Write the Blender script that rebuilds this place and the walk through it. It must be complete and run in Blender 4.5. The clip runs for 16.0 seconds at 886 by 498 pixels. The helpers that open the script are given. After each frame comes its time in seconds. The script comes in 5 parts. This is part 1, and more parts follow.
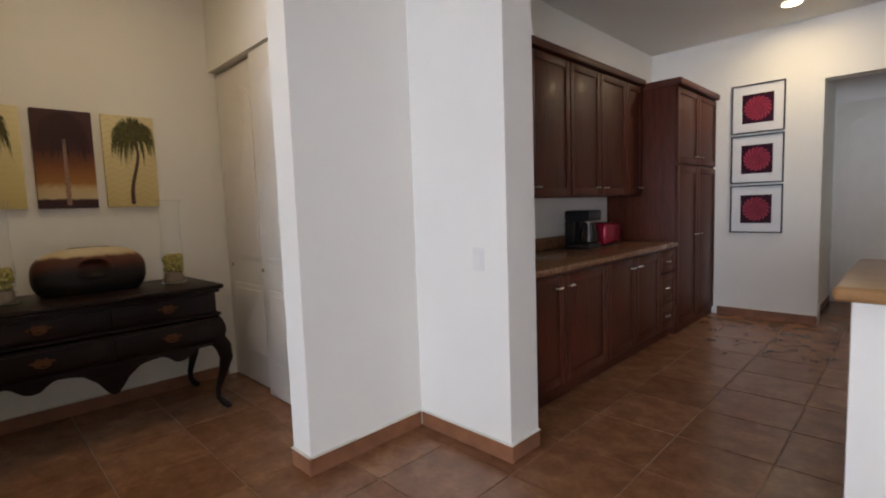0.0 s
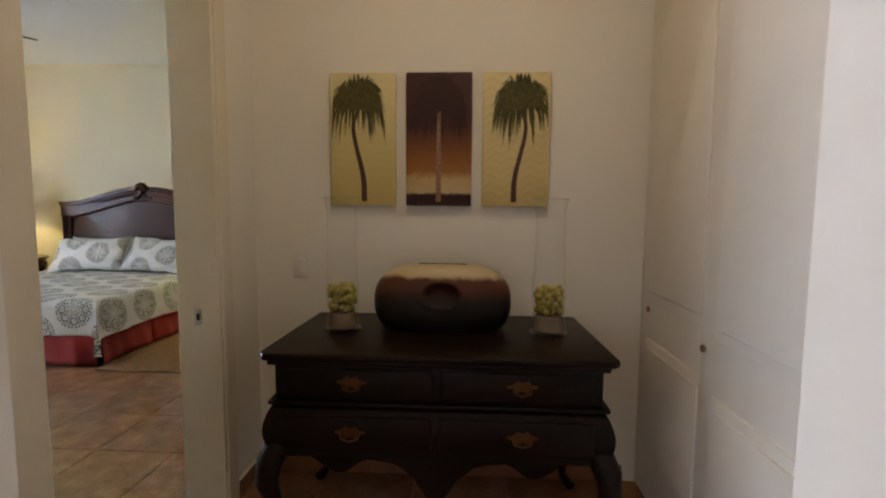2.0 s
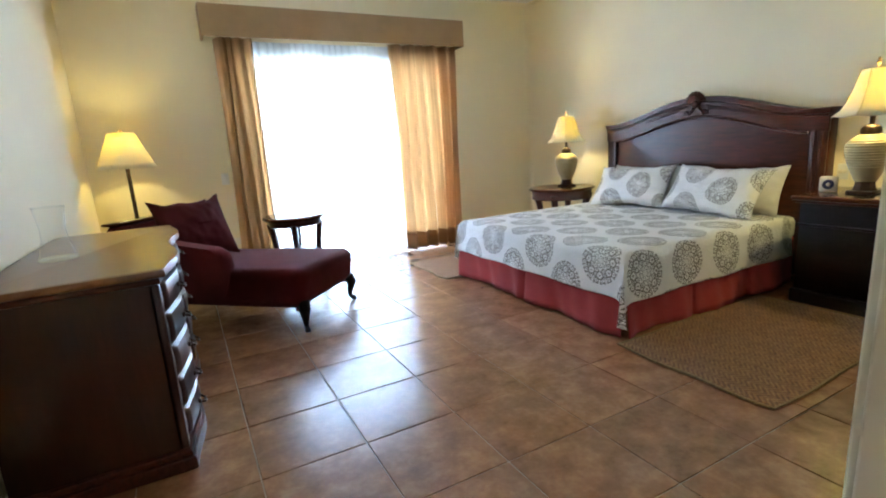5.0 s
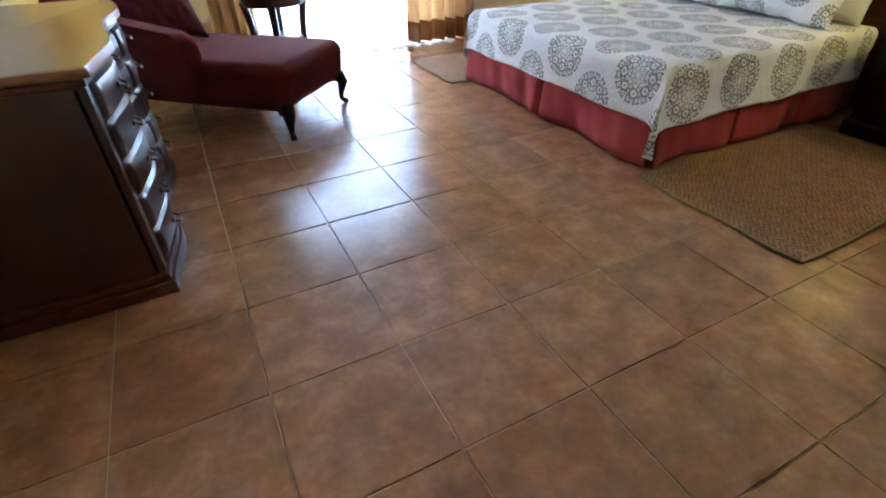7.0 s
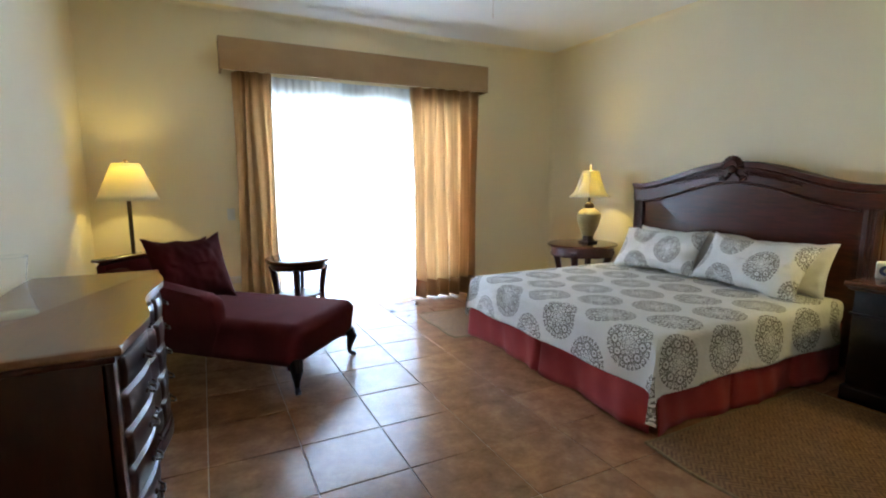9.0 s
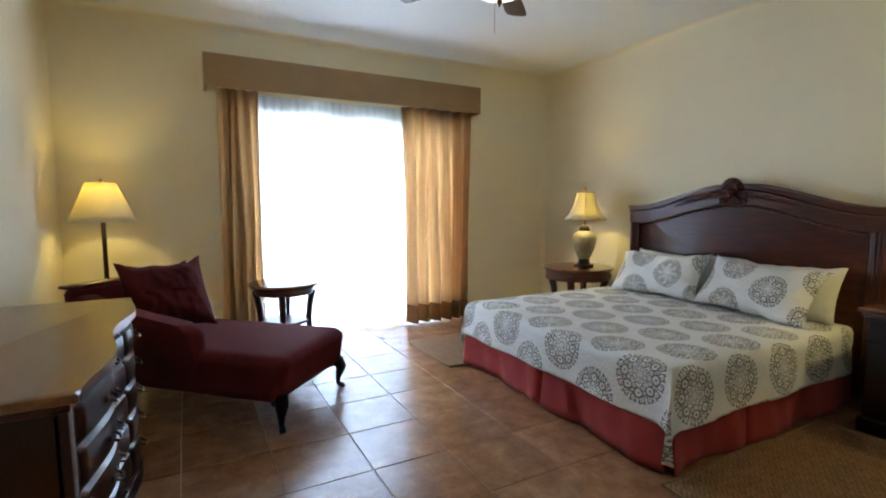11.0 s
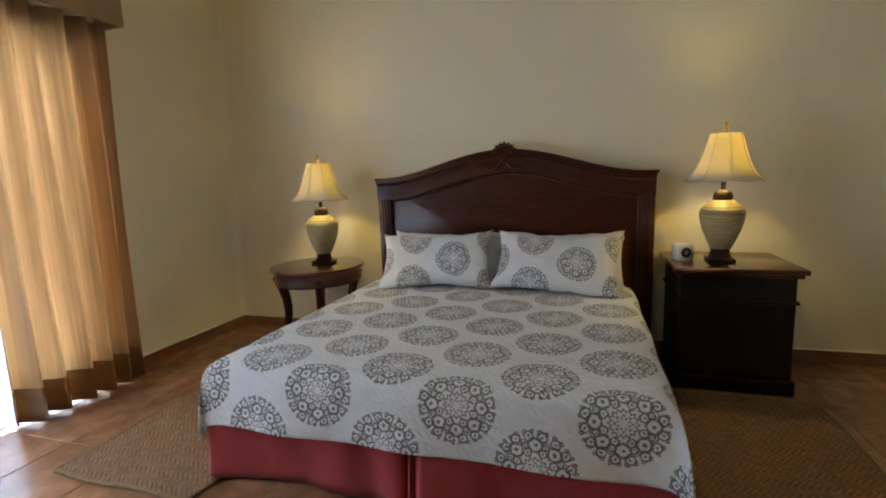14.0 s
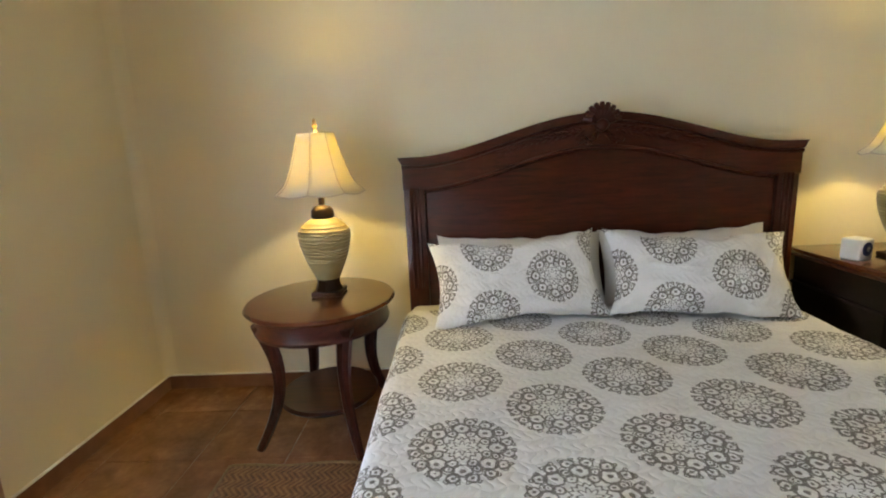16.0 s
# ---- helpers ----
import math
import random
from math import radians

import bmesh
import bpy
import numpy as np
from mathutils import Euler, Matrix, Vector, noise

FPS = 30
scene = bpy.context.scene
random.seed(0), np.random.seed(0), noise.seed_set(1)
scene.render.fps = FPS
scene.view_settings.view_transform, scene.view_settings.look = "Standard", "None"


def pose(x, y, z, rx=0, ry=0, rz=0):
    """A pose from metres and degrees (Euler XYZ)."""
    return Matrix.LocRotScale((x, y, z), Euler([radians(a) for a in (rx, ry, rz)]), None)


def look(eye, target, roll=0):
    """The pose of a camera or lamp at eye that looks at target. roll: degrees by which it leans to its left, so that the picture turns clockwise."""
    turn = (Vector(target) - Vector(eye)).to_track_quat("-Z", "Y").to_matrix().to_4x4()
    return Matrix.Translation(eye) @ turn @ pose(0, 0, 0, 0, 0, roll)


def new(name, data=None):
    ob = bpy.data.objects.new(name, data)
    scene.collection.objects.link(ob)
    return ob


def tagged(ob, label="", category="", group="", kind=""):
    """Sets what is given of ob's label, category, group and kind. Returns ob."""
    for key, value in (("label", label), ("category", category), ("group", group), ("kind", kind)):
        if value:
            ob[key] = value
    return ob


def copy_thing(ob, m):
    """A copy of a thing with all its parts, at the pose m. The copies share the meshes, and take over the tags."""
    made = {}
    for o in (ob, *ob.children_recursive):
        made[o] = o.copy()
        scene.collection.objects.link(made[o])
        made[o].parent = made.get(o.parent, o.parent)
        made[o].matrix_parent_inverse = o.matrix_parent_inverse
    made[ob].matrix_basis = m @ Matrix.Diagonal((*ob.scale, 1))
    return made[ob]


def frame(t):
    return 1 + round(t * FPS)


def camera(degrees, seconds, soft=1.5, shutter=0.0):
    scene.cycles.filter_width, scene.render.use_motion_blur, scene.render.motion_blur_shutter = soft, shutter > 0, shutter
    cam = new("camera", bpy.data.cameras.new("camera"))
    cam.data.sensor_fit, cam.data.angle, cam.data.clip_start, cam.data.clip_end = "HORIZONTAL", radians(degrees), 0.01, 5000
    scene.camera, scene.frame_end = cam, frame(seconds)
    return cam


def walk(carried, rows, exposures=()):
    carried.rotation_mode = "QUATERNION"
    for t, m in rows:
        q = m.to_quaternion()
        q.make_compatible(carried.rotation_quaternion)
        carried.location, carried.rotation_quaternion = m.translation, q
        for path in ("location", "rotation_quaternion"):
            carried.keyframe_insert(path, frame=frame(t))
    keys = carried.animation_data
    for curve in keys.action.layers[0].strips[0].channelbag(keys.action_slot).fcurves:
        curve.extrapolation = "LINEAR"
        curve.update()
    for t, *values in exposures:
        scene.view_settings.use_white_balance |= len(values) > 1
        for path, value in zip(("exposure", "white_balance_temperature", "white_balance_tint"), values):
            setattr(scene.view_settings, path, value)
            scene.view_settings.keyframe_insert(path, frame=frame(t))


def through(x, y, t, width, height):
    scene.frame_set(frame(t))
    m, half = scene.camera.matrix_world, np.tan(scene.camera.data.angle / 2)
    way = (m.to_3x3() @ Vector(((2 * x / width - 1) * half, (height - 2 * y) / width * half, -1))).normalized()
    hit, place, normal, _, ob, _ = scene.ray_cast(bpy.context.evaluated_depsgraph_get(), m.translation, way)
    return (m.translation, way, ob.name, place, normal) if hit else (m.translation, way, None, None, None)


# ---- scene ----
cam = camera(85.3, 16.0, soft=2.0)
METRES, EYE, TILT, LEAN, TURN = 8.0, 1.25, 0.0, 0.0, 44.8
ROWS = [
    (0.0, 0.0, 0.0, 0.0, -0.17, -5.04, 1.96),
    (0.5, -0.0088, 0.0537, 0.0027, 13.78, -5.48, 1.07),
    (1.0, -0.0275, 0.1069, 0.0055, 28.28, -4.09, 0.6),
    (1.5, -0.0526, 0.1484, 0.0062, 42.05, -4.69, -0.49),
    (2.0, -0.0792, 0.1931, 0.0092, 48.23, -5.23, -0.43),
    (2.5, -0.1082, 0.2283, 0.0065, 56.35, -5.7, 0.84),
    (3.0, -0.1361, 0.2501, 0.0058, 66.46, -6.43, 0.86),
    (3.5, -0.1759, 0.2548, 0.0061, 76.06, -6.98, 1.58),
    (4.0, -0.2185, 0.2517, 0.0036, 90.92, -7.52, 2.74),
    (6.5, -0.3331, 0.2131, -0.0037, 108.57, -30.75, 0.57),
    (7.0, -0.3351, 0.2124, -0.0051, 107.86, -35.68, 0.91),
    (7.5, -0.3349, 0.2126, 0.0006, 108.52, -36.4, 1.29),
    (8.0, -0.3342, 0.214, 0.0112, 109.49, -22.78, 1.39),
    (8.5, -0.3327, 0.2154, 0.015, 108.68, -11.33, 0.43),
    (9.0, -0.3326, 0.2158, 0.0145, 108.8, -8.14, 0.15),
    (11.5, -0.3666, 0.1847, 0.014, 105.27, -4.61, -0.53),
    (12.0, -0.3896, 0.1549, 0.0146, 101.22, -3.85, 0.28),
    (12.5, -0.4218, 0.1288, 0.0135, 97.19, -4.23, 0.66),
    (13.0, -0.4574, 0.1, 0.0105, 83.48, -5.99, 1.21),
    (13.5, -0.4981, 0.0861, 0.0087, 70.44, -7.97, 2.16),
    (14.0, -0.5444, 0.0778, 0.0087, 61.96, -8.4, 1.83),
    (14.5, -0.5944, 0.0637, 0.0109, 52.3, -9.19, 2.08),
    (15.0, -0.648, 0.0615, 0.0097, 48.41, -9.93, 2.45),
    (15.5, -0.7, 0.0572, 0.0076, 47.04, -10.32, 2.15),
    (16.0, -0.7539, 0.0469, 0.0111, 46.45, -11.14, 2.56),
]
path = [(t, pose(0, 0, EYE, TILT, LEAN, TURN) @ pose(METRES * x, METRES * y, METRES * z, 90 + pitch, roll, yaw)) for t, x, y, z, yaw, pitch, roll in ROWS]
path.append((4.2, look((-2.728, 0.057, 1.225), (-3.958, -1.503, 0.993), -3.0)))
path.append((6.3, look((-3.107, -0.654, 1.243), (-3.855, -2.254, 0.305), -0.9)))
path.sort(key=lambda row: row[0])
EXPOSURES = [(0.0, 0.05, 6500, 10), (1.0, -0.05, 6500, 10), (1.5, -0.08, 7000, 12), (2.0, 0.05, 6800, 12), (2.5, 0.25, 7100, 14), (3.5, 0.5, 6150, 9), (4.2, 0.5, 6150, 9), (6.5, 0.45, 6100, 13), (7.5, 0.65, 6100, 13), (8.5, 0.1, 6200, 11), (9.0, 0.0, 6400, 11),
             (11.5, -0.15, 6500, 12), (12.5, -0.15, 6500, 12), (13.5, -0.42, 6700, 13), (14.0, -0.5, 6900, 16), (14.5, -0.22, 6900, 15), (15.0, -0.05, 6600, 13), (15.5, 0.1, 6900, 13), (16.0, 0.05, 7200, 15)]
walk(cam, path, EXPOSURES)

# ---- world and light ----
world = bpy.data.worlds.new("sky")
scene.world = world
world.use_nodes = True
wn = world.node_tree
sky = wn.nodes.new("ShaderNodeTexSky")
sky.sky_type = "NISHITA"
sky.sun_disc = False
sky.sun_elevation, sky.sun_rotation = radians(62), radians(60)
wn.links.new(sky.outputs[0], wn.nodes["Background"].inputs[0])
wn.nodes["Background"].inputs[1].default_value = 0.12


def lamp(name, kind, m, power, color, size=0.1, size_y=None, spread=None):
    d = bpy.data.lights.new(name, kind)
    d.energy, d.color = power, color
    if kind == "AREA":
        d.size = size
        if size_y:
            d.shape, d.size_y = "RECTANGLE", size_y
        if spread:
            d.spread = spread
    elif kind == "SUN":
        d.angle = size
    else:
        d.shadow_soft_size = size
    ob = new(name, d)
    ob.matrix_world = m
    return ob


SUN_DIR = Vector((math.sin(radians(60)) * math.cos(radians(62)), math.cos(radians(60)) * math.cos(radians(62)), math.sin(radians(62))))
lamp("sun", "SUN", look(SUN_DIR * 20, (0, 0, 0)), 3.0, (1.0, 0.95, 0.87), radians(0.5))
DAY, DAY_SHEER = (0.73, 0.80, 1.0), (0.67, 0.81, 1.0)
lamp("bedroom_daylight", "AREA", look((-4.78, -5.93, 1.1), (-4.78, 0, 1.1)), 350, DAY_SHEER, 2.05, 2.05)
lamp("living_daylight", "AREA", look((2.0, -5.93, 1.25), (2.0, 0, 1.25)), 215, DAY, 4.0, 2.3)
WARM = (1.0, 0.84, 0.30)
lamp("bulb_bed_south", "POINT", Matrix.Translation((-6.85, -4.63, 1.355)), 13, WARM, 0.03)
lamp("bulb_bed_north", "POINT", Matrix.Translation((-6.85, -1.845, 1.425)), 13, WARM, 0.03)
lamp("bulb_floor_lamp", "POINT", Matrix.Translation((-2.55, -5.40, 1.425)), 8.5, WARM, 0.03)
lamp("bulb_kitchen", "AREA", look((-0.83, 5.10, 2.835), (-0.83, 5.10, 0)), 8, (1.0, 0.8, 0.5), 0.12)
lamp("bulb_nook", "AREA", look((-2.75, 0.55, 2.935), (-2.75, 0.55, 0)), 5.2, (1.0, 0.74, 0.44), 0.12)
lamp("bulb_fan", "POINT", Matrix.Translation((-4.60, -2.99, 2.46)), 7, (1.0, 0.85, 0.62), 0.05)


# ---- materials ----
class Net:
    """Small helper to write node materials."""

    def __init__(self, name):
        self.mat = bpy.data.materials.new(name)
        self.mat.use_nodes = True
        self.t = self.mat.node_tree
        self.bsdf = self.t.nodes["Principled BSDF"]

    def node(self, kind, **inputs):
        n = self.t.nodes.new(kind)
        for k, v in inputs.items():
            self.put(n.inputs[k.replace("_", " ")], v)
        return n

    def put(self, socket, v):
        if isinstance(v, bpy.types.NodeSocket):
            self.t.links.new(v, socket)
        else:
            socket.default_value = v

    def m(self, op, a, b=0.0, c=0.0):
        n = self.t.nodes.new("ShaderNodeMath")
        n.operation = op
        for s, v in zip(n.inputs, (a, b, c)):
            self.put(s, v)
        return n.outputs[0]

    def coords(self, out="Object", scale=(1, 1, 1), rot=(0, 0, 0)):
        tc = self.t.nodes.new("ShaderNodeTexCoord")
        mp = self.t.nodes.new("ShaderNodeMapping")
        mp.inputs["Scale"].default_value = scale
        mp.inputs["Rotation"].default_value = rot
        self.t.links.new(tc.outputs[out], mp.inputs[0])
        return mp.outputs[0]

    def noise(self, scale, vec=None, detail=4.0, rough=0.55, distort=0.0):
        n = self.node("ShaderNodeTexNoise", Scale=scale, Detail=detail, Roughness=rough, Distortion=distort)
        if vec is not None:
            self.put(n.inputs["Vector"], vec)
        return n.outputs[0]

    def ramp(self, fac, stops):
        n = self.t.nodes.new("ShaderNodeValToRGB")
        r = n.color_ramp
        while len(r.elements) < len(stops):
            r.elements.new(0.5)
        for e, (p, c) in zip(r.elements, stops):
            e.position, e.color = p, (*c, 1)
        self.put(n.inputs[0], fac)
        return n.outputs[0]

    def mix(self, fac, a, b, mode="MIX"):
        n = self.t.nodes.new("ShaderNodeMix")
        n.data_type, n.blend_type = "RGBA", mode
        self.put(n.inputs[0], fac)
        for s, v in ((n.inputs[6], a), (n.inputs[7], b)):
            self.put(s, (*v, 1) if isinstance(v, tuple) else v)
        return n.outputs[2]

    def bump(self, h, strength, dist=0.01):
        n = self.node("ShaderNodeBump", Strength=strength, Distance=dist, Height=h)
        self.t.links.new(n.outputs[0], self.bsdf.inputs["Normal"])

    def set(self, **kw):
        for k, v in kw.items():
            self.put(self.bsdf.inputs[k.replace("_", " ")], (*v, 1) if isinstance(v, tuple) and len(v) == 3 else v)
        return self.mat


def tint(c, k):
    return tuple(min(1, x * k) for x in c)


def plain(name, c, rough=0.5, metal=0.0, var=0.12, scale=6, bump=0.05, fine=120, sheen=0.0):
    n = Net(name)
    v = n.coords()
    col = n.ramp(n.noise(scale, v), [(0.25, tint(c, 1 - var)), (0.75, tint(c, 1 + var))])
    n.bump(n.noise(fine, v, 3), bump, 0.004)
    r = n.m("MULTIPLY_ADD", n.noise(scale * 2.3, v), 0.16, rough - 0.08)
    return n.set(Base_Color=col, Roughness=r, Metallic=metal, Sheen_Weight=sheen)


def wood(name, dark, light, rough=0.3, along=(1, 12, 12), coat=0.12, spec=0.3):
    n = Net(name)
    v = n.coords(scale=along)
    g = n.noise(3.2, v, 6, 0.6, 0.8)
    fine = n.noise(22, v, 3, 0.6)
    f = n.m("ADD", n.m("MULTIPLY", g, 0.75), n.m("MULTIPLY", fine, 0.25))
    col = n.ramp(f, [(0.32, dark), (0.68, light)])
    n.bump(fine, 0.012, 0.002)
    return n.set(Base_Color=col, Roughness=n.m("MULTIPLY_ADD", g, 0.06, rough), Specular_IOR_Level=spec, Coat_Weight=coat, Coat_Roughness=0.18)


def fabric(name, c, var=0.18, weave=900, rough=0.95, sheen=0.25, blotch=5):
    n = Net(name)
    v = n.coords()
    w = n.noise(weave, v, 1)
    col = n.mix(n.m("MULTIPLY", w, 0.35), n.ramp(n.noise(blotch, v), [(0.3, tint(c, 1 - var)), (0.7, tint(c, 1 + var))]), tint(c, 0.6))
    n.bump(w, 0.2, 0.002)
    return n.set(Base_Color=col, Roughness=rough, Sheen_Weight=sheen, Specular_IOR_Level=0.15)


def glass(name, c=(1, 1, 1), rough=0.0):
    return Net(name).set(Base_Color=c, Roughness=rough, Transmission_Weight=1.0, IOR=1.33)


def wall_paint(name, c):
    n = Net(name)
    v = n.coords()
    col = n.ramp(n.noise(0.9, v, 5), [(0.3, tint(c, 0.965)), (0.7, tint(c, 1.02))])
    n.bump(n.m("ADD", n.noise(28, v, 5, 0.6), n.m("MULTIPLY", n.noise(5, v, 2), 1.6)), 0.14, 0.01)
    return n.set(Base_Color=col, Roughness=0.72)


def cloth_light(name, c, through, amount, clear=0.0, streak=0.0):
    """Cloth that lets light through: diffuse, translucent and, for a sheer, partly clear."""
    n = Net(name)
    v = n.coords()
    col = n.ramp(n.noise(400, v, 2), [(0.3, tint(c, 0.88)), (0.7, tint(c, 1.06))])
    n.set(Base_Color=col, Roughness=0.9)
    lines = n.noise(1.0, n.coords(scale=(55, 55, 0.7)), 4, 0.6)
    tr = n.node("ShaderNodeBsdfTranslucent", Color=n.ramp(lines, [(0.3, tint(through, 1 - streak)), (0.7, through)]))
    mx = n.node("ShaderNodeMixShader", Fac=amount)
    n.t.links.new(n.bsdf.outputs[0], mx.inputs[1])
    n.t.links.new(tr.outputs[0], mx.inputs[2])
    last = mx
    if clear:
        tp = n.node("ShaderNodeBsdfTransparent")
        last = n.node("ShaderNodeMixShader", Fac=clear)
        n.t.links.new(mx.outputs[0], last.inputs[1])
        n.t.links.new(tp.outputs[0], last.inputs[2])
    n.t.links.new(last.outputs[0], n.t.nodes["Material Output"].inputs[0])
    return n.mat


def tile_mat(name, spread=0.14):
    n = Net(name)
    v = n.coords("Generated")
    oi = n.node("ShaderNodeObjectInfo")
    geo = n.node("ShaderNodeNewGeometry")
    p = geo.outputs["Position"]
    a = n.noise(8.0, p, 3, 0.5, 0.25)
    b = n.noise(34, p, 6, 0.65)
    f = n.m("ADD", n.m("MULTIPLY", a, 0.62), n.m("MULTIPLY", b, 0.38))
    f = n.m("ADD", f, n.m("MULTIPLY", n.m("SUBTRACT", oi.outputs["Random"], 0.5), spread))
    col = n.ramp(f, [(0.28, (0.165, 0.068, 0.031)), (0.50, (0.25, 0.112, 0.052)), (0.72, (0.35, 0.178, 0.088))])
    n.bump(n.noise(5, p, 2), 0.012, 0.004)
    return n.set(Base_Color=col, Roughness=n.m("MULTIPLY_ADD", b, 0.06, 0.21), Specular_IOR_Level=0.65)


def medallion(name, spacing=0.595, row=0.41, radius=0.152, shift=(0.0, 0.0)):
    """White quilted cotton printed with staggered grey-brown medallions, laid out by the cloth's own UV in metres."""
    n = Net(name)
    uv = n.node("ShaderNodeUVMap").outputs[0]
    sep = n.node("ShaderNodeSeparateXYZ", Vector=uv)
    U, V = n.m("ADD", sep.outputs[0], shift[0]), n.m("ADD", sep.outputs[1], shift[1])

    def one(du, dv):
        pu = n.m("MULTIPLY", n.m("SUBTRACT", n.m("FRACT", n.m("ADD", n.m("DIVIDE", U, spacing), du)), 0.5), spacing)
        pv = n.m("MULTIPLY", n.m("SUBTRACT", n.m("FRACT", n.m("ADD", n.m("DIVIDE", V, row), dv)), 0.5), row)
        r = n.m("DIVIDE", n.m("SQRT", n.m("ADD", n.m("MULTIPLY", pu, pu), n.m("MULTIPLY", pv, pv))), radius)
        th = n.m("ARCTAN2", pv, pu)
        return r, th

    def lace(r, th):
        c8 = n.m("COSINE", n.m("MULTIPLY", th, 8.0))
        c16 = n.m("COSINE", n.m("MULTIPLY", th, 16.0))
        wob = n.m("MULTIPLY", n.m("SUBTRACT", n.noise(70, uv, 2), 0.5), 0.10)

        def curls(count, r0, rho, ph, w):
            """A ring of small scrolls: outlines with a dot in each."""
            k = n.m("SUBTRACT", n.m("FRACT", n.m("MULTIPLY_ADD", th, count / (2 * math.pi), ph)), 0.5)
            q = n.m("MULTIPLY", k, 2 * math.pi / count * r0)
            s = n.m("SUBTRACT", r, r0)
            d = n.m("ADD", n.m("SQRT", n.m("ADD", n.m("MULTIPLY", q, q), n.m("MULTIPLY", s, s))), wob)
            return n.m("MAXIMUM", n.m("LESS_THAN", n.m("ABSOLUTE", n.m("SUBTRACT", d, rho)), w), n.m("LESS_THAN", d, rho * 0.30))

        ink = None
        for args in ((16.0, 0.85, 0.110, 0.0, 0.021), (8.0, 0.64, 0.165, 0.5, 0.024), (8.0, 0.64, 0.075, 0.0, 0.022), (8.0, 0.47, 0.095, 0.0, 0.022), (32.0, 0.95, 0.040, 0.0, 0.015)):
            c = curls(*args)
            ink = c if ink is None else n.m("MAXIMUM", ink, c)
        rings = n.m("LESS_THAN", n.m("ABSOLUTE", n.m("ADD", wob, n.m("SUBTRACT", r, n.m("MULTIPLY_ADD", c16, 0.035, 0.745)))), 0.014)
        inner = n.m("LESS_THAN", n.m("ABSOLUTE", n.m("SUBTRACT", r, n.m("MULTIPLY_ADD", c16, 0.03, 0.30))), 0.022)
        core = n.m("LESS_THAN", n.m("ABSOLUTE", n.m("SUBTRACT", r, n.m("MULTIPLY_ADD", c8, 0.05, 0.16))), 0.020)
        return n.m("MAXIMUM", n.m("MAXIMUM", ink, rings), n.m("MAXIMUM", inner, core))

    r1, t1 = one(0.5, 0.5)
    r2, t2 = one(0.0, 0.0)
    ink = n.m("MAXIMUM", lace(r1, t1), lace(r2, t2))
    ink = n.m("MULTIPLY", ink, n.m("MULTIPLY_ADD", n.noise(60, uv, 3), 0.3, 0.72))
    white = n.ramp(n.noise(7, uv), [(0.3, (0.78, 0.77, 0.75)), (0.7, (0.86, 0.85, 0.84))])
    col = n.mix(ink, white, (0.115, 0.098, 0.080))
    # vermicelli quilting: two crossed waves
    q1 = n.m("ABSOLUTE", n.m("SINE", n.m("MULTIPLY", n.m("ADD", U, n.m("MULTIPLY", n.m("SINE", n.m("MULTIPLY", V, 95.0)), 0.010)), 100.0)))
    q2 = n.m("ABSOLUTE", n.m("SINE", n.m("MULTIPLY", n.m("ADD", V, n.m("MULTIPLY", n.m("SINE", n.m("MULTIPLY", U, 50.0)), 0.012)), 62.0)))
    n.bump(n.m("ADD", n.m("MINIMUM", q1, q2), n.m("MULTIPLY", n.noise(9, uv, 3), 1.5)), 0.38, 0.006)
    return n.set(Base_Color=col, Roughness=0.9, Sheen_Weight=0.2)


def woven(name):
    n = Net(name)
    v = n.coords()
    sep = n.node("ShaderNodeSeparateXYZ", Vector=v)
    X, Y = sep.outputs[0], sep.outputs[1]
    saw = n.m("PINGPONG", n.m("MULTIPLY", X, 1.0), 0.045)
    f = n.m("SINE", n.m("MULTIPLY", n.m("ADD", Y, n.m("MULTIPLY", saw, 0.9)), 230.0))
    g = n.m("MULTIPLY_ADD", f, 0.5, 0.5)
    k = n.m("ADD", n.m("MULTIPLY", g, 0.24), n.m("MULTIPLY", n.noise(40, v, 4, 0.7), 0.72))
    col = n.ramp(k, [(0.25, (0.085, 0.036, 0.013)), (0.55, (0.22, 0.105, 0.038)), (0.8, (0.34, 0.18, 0.07))])
    n.bump(k, 0.7, 0.008)
    return n.set(Base_Color=col, Roughness=0.9)


WALL = wall_paint("cream wall paint", (0.86, 0.755, 0.525))
HALLW = wall_paint("white wall paint", (0.85, 0.82, 0.74))
CEIL = wall_paint("ceiling paint", (0.82, 0.80, 0.74))
TILE = tile_mat("terracotta tile")
GROUT = plain("grout", (0.30, 0.19, 0.12), 0.9, bump=0.3)
BASE = plain("baseboard tile", (0.25, 0.105, 0.05), 0.4, var=0.25, scale=9)
CAULK = plain("white caulk", (0.75, 0.70, 0.60), 0.6)
TRIM = plain("cream trim paint", (0.78, 0.72, 0.58), 0.4, var=0.03)
DOORP = plain("white door paint", (0.80, 0.75, 0.66), 0.4, var=0.03)
MAHOG = wood("dark mahogany", (0.026, 0.005, 0.0022), (0.090, 0.017, 0.0065), 0.3, (14, 1.5, 14))
MAHOGZ = wood("dark mahogany upright", (0.018, 0.004, 0.0022), (0.075, 0.016, 0.0075), 0.3, (14, 14, 1.5))
# lighter than the dresser case: the light on its top is in the colour
CHERRY = wood("lit cherry top", (0.17, 0.065, 0.024), (0.22, 0.09, 0.034), 0.30, (12, 1.2, 12), 0.5)
ESPRESSO = wood("espresso wood", (0.004, 0.0018, 0.0012), (0.013, 0.0048, 0.003), 0.38, (10, 1.5, 10), 0.02, 0.2)
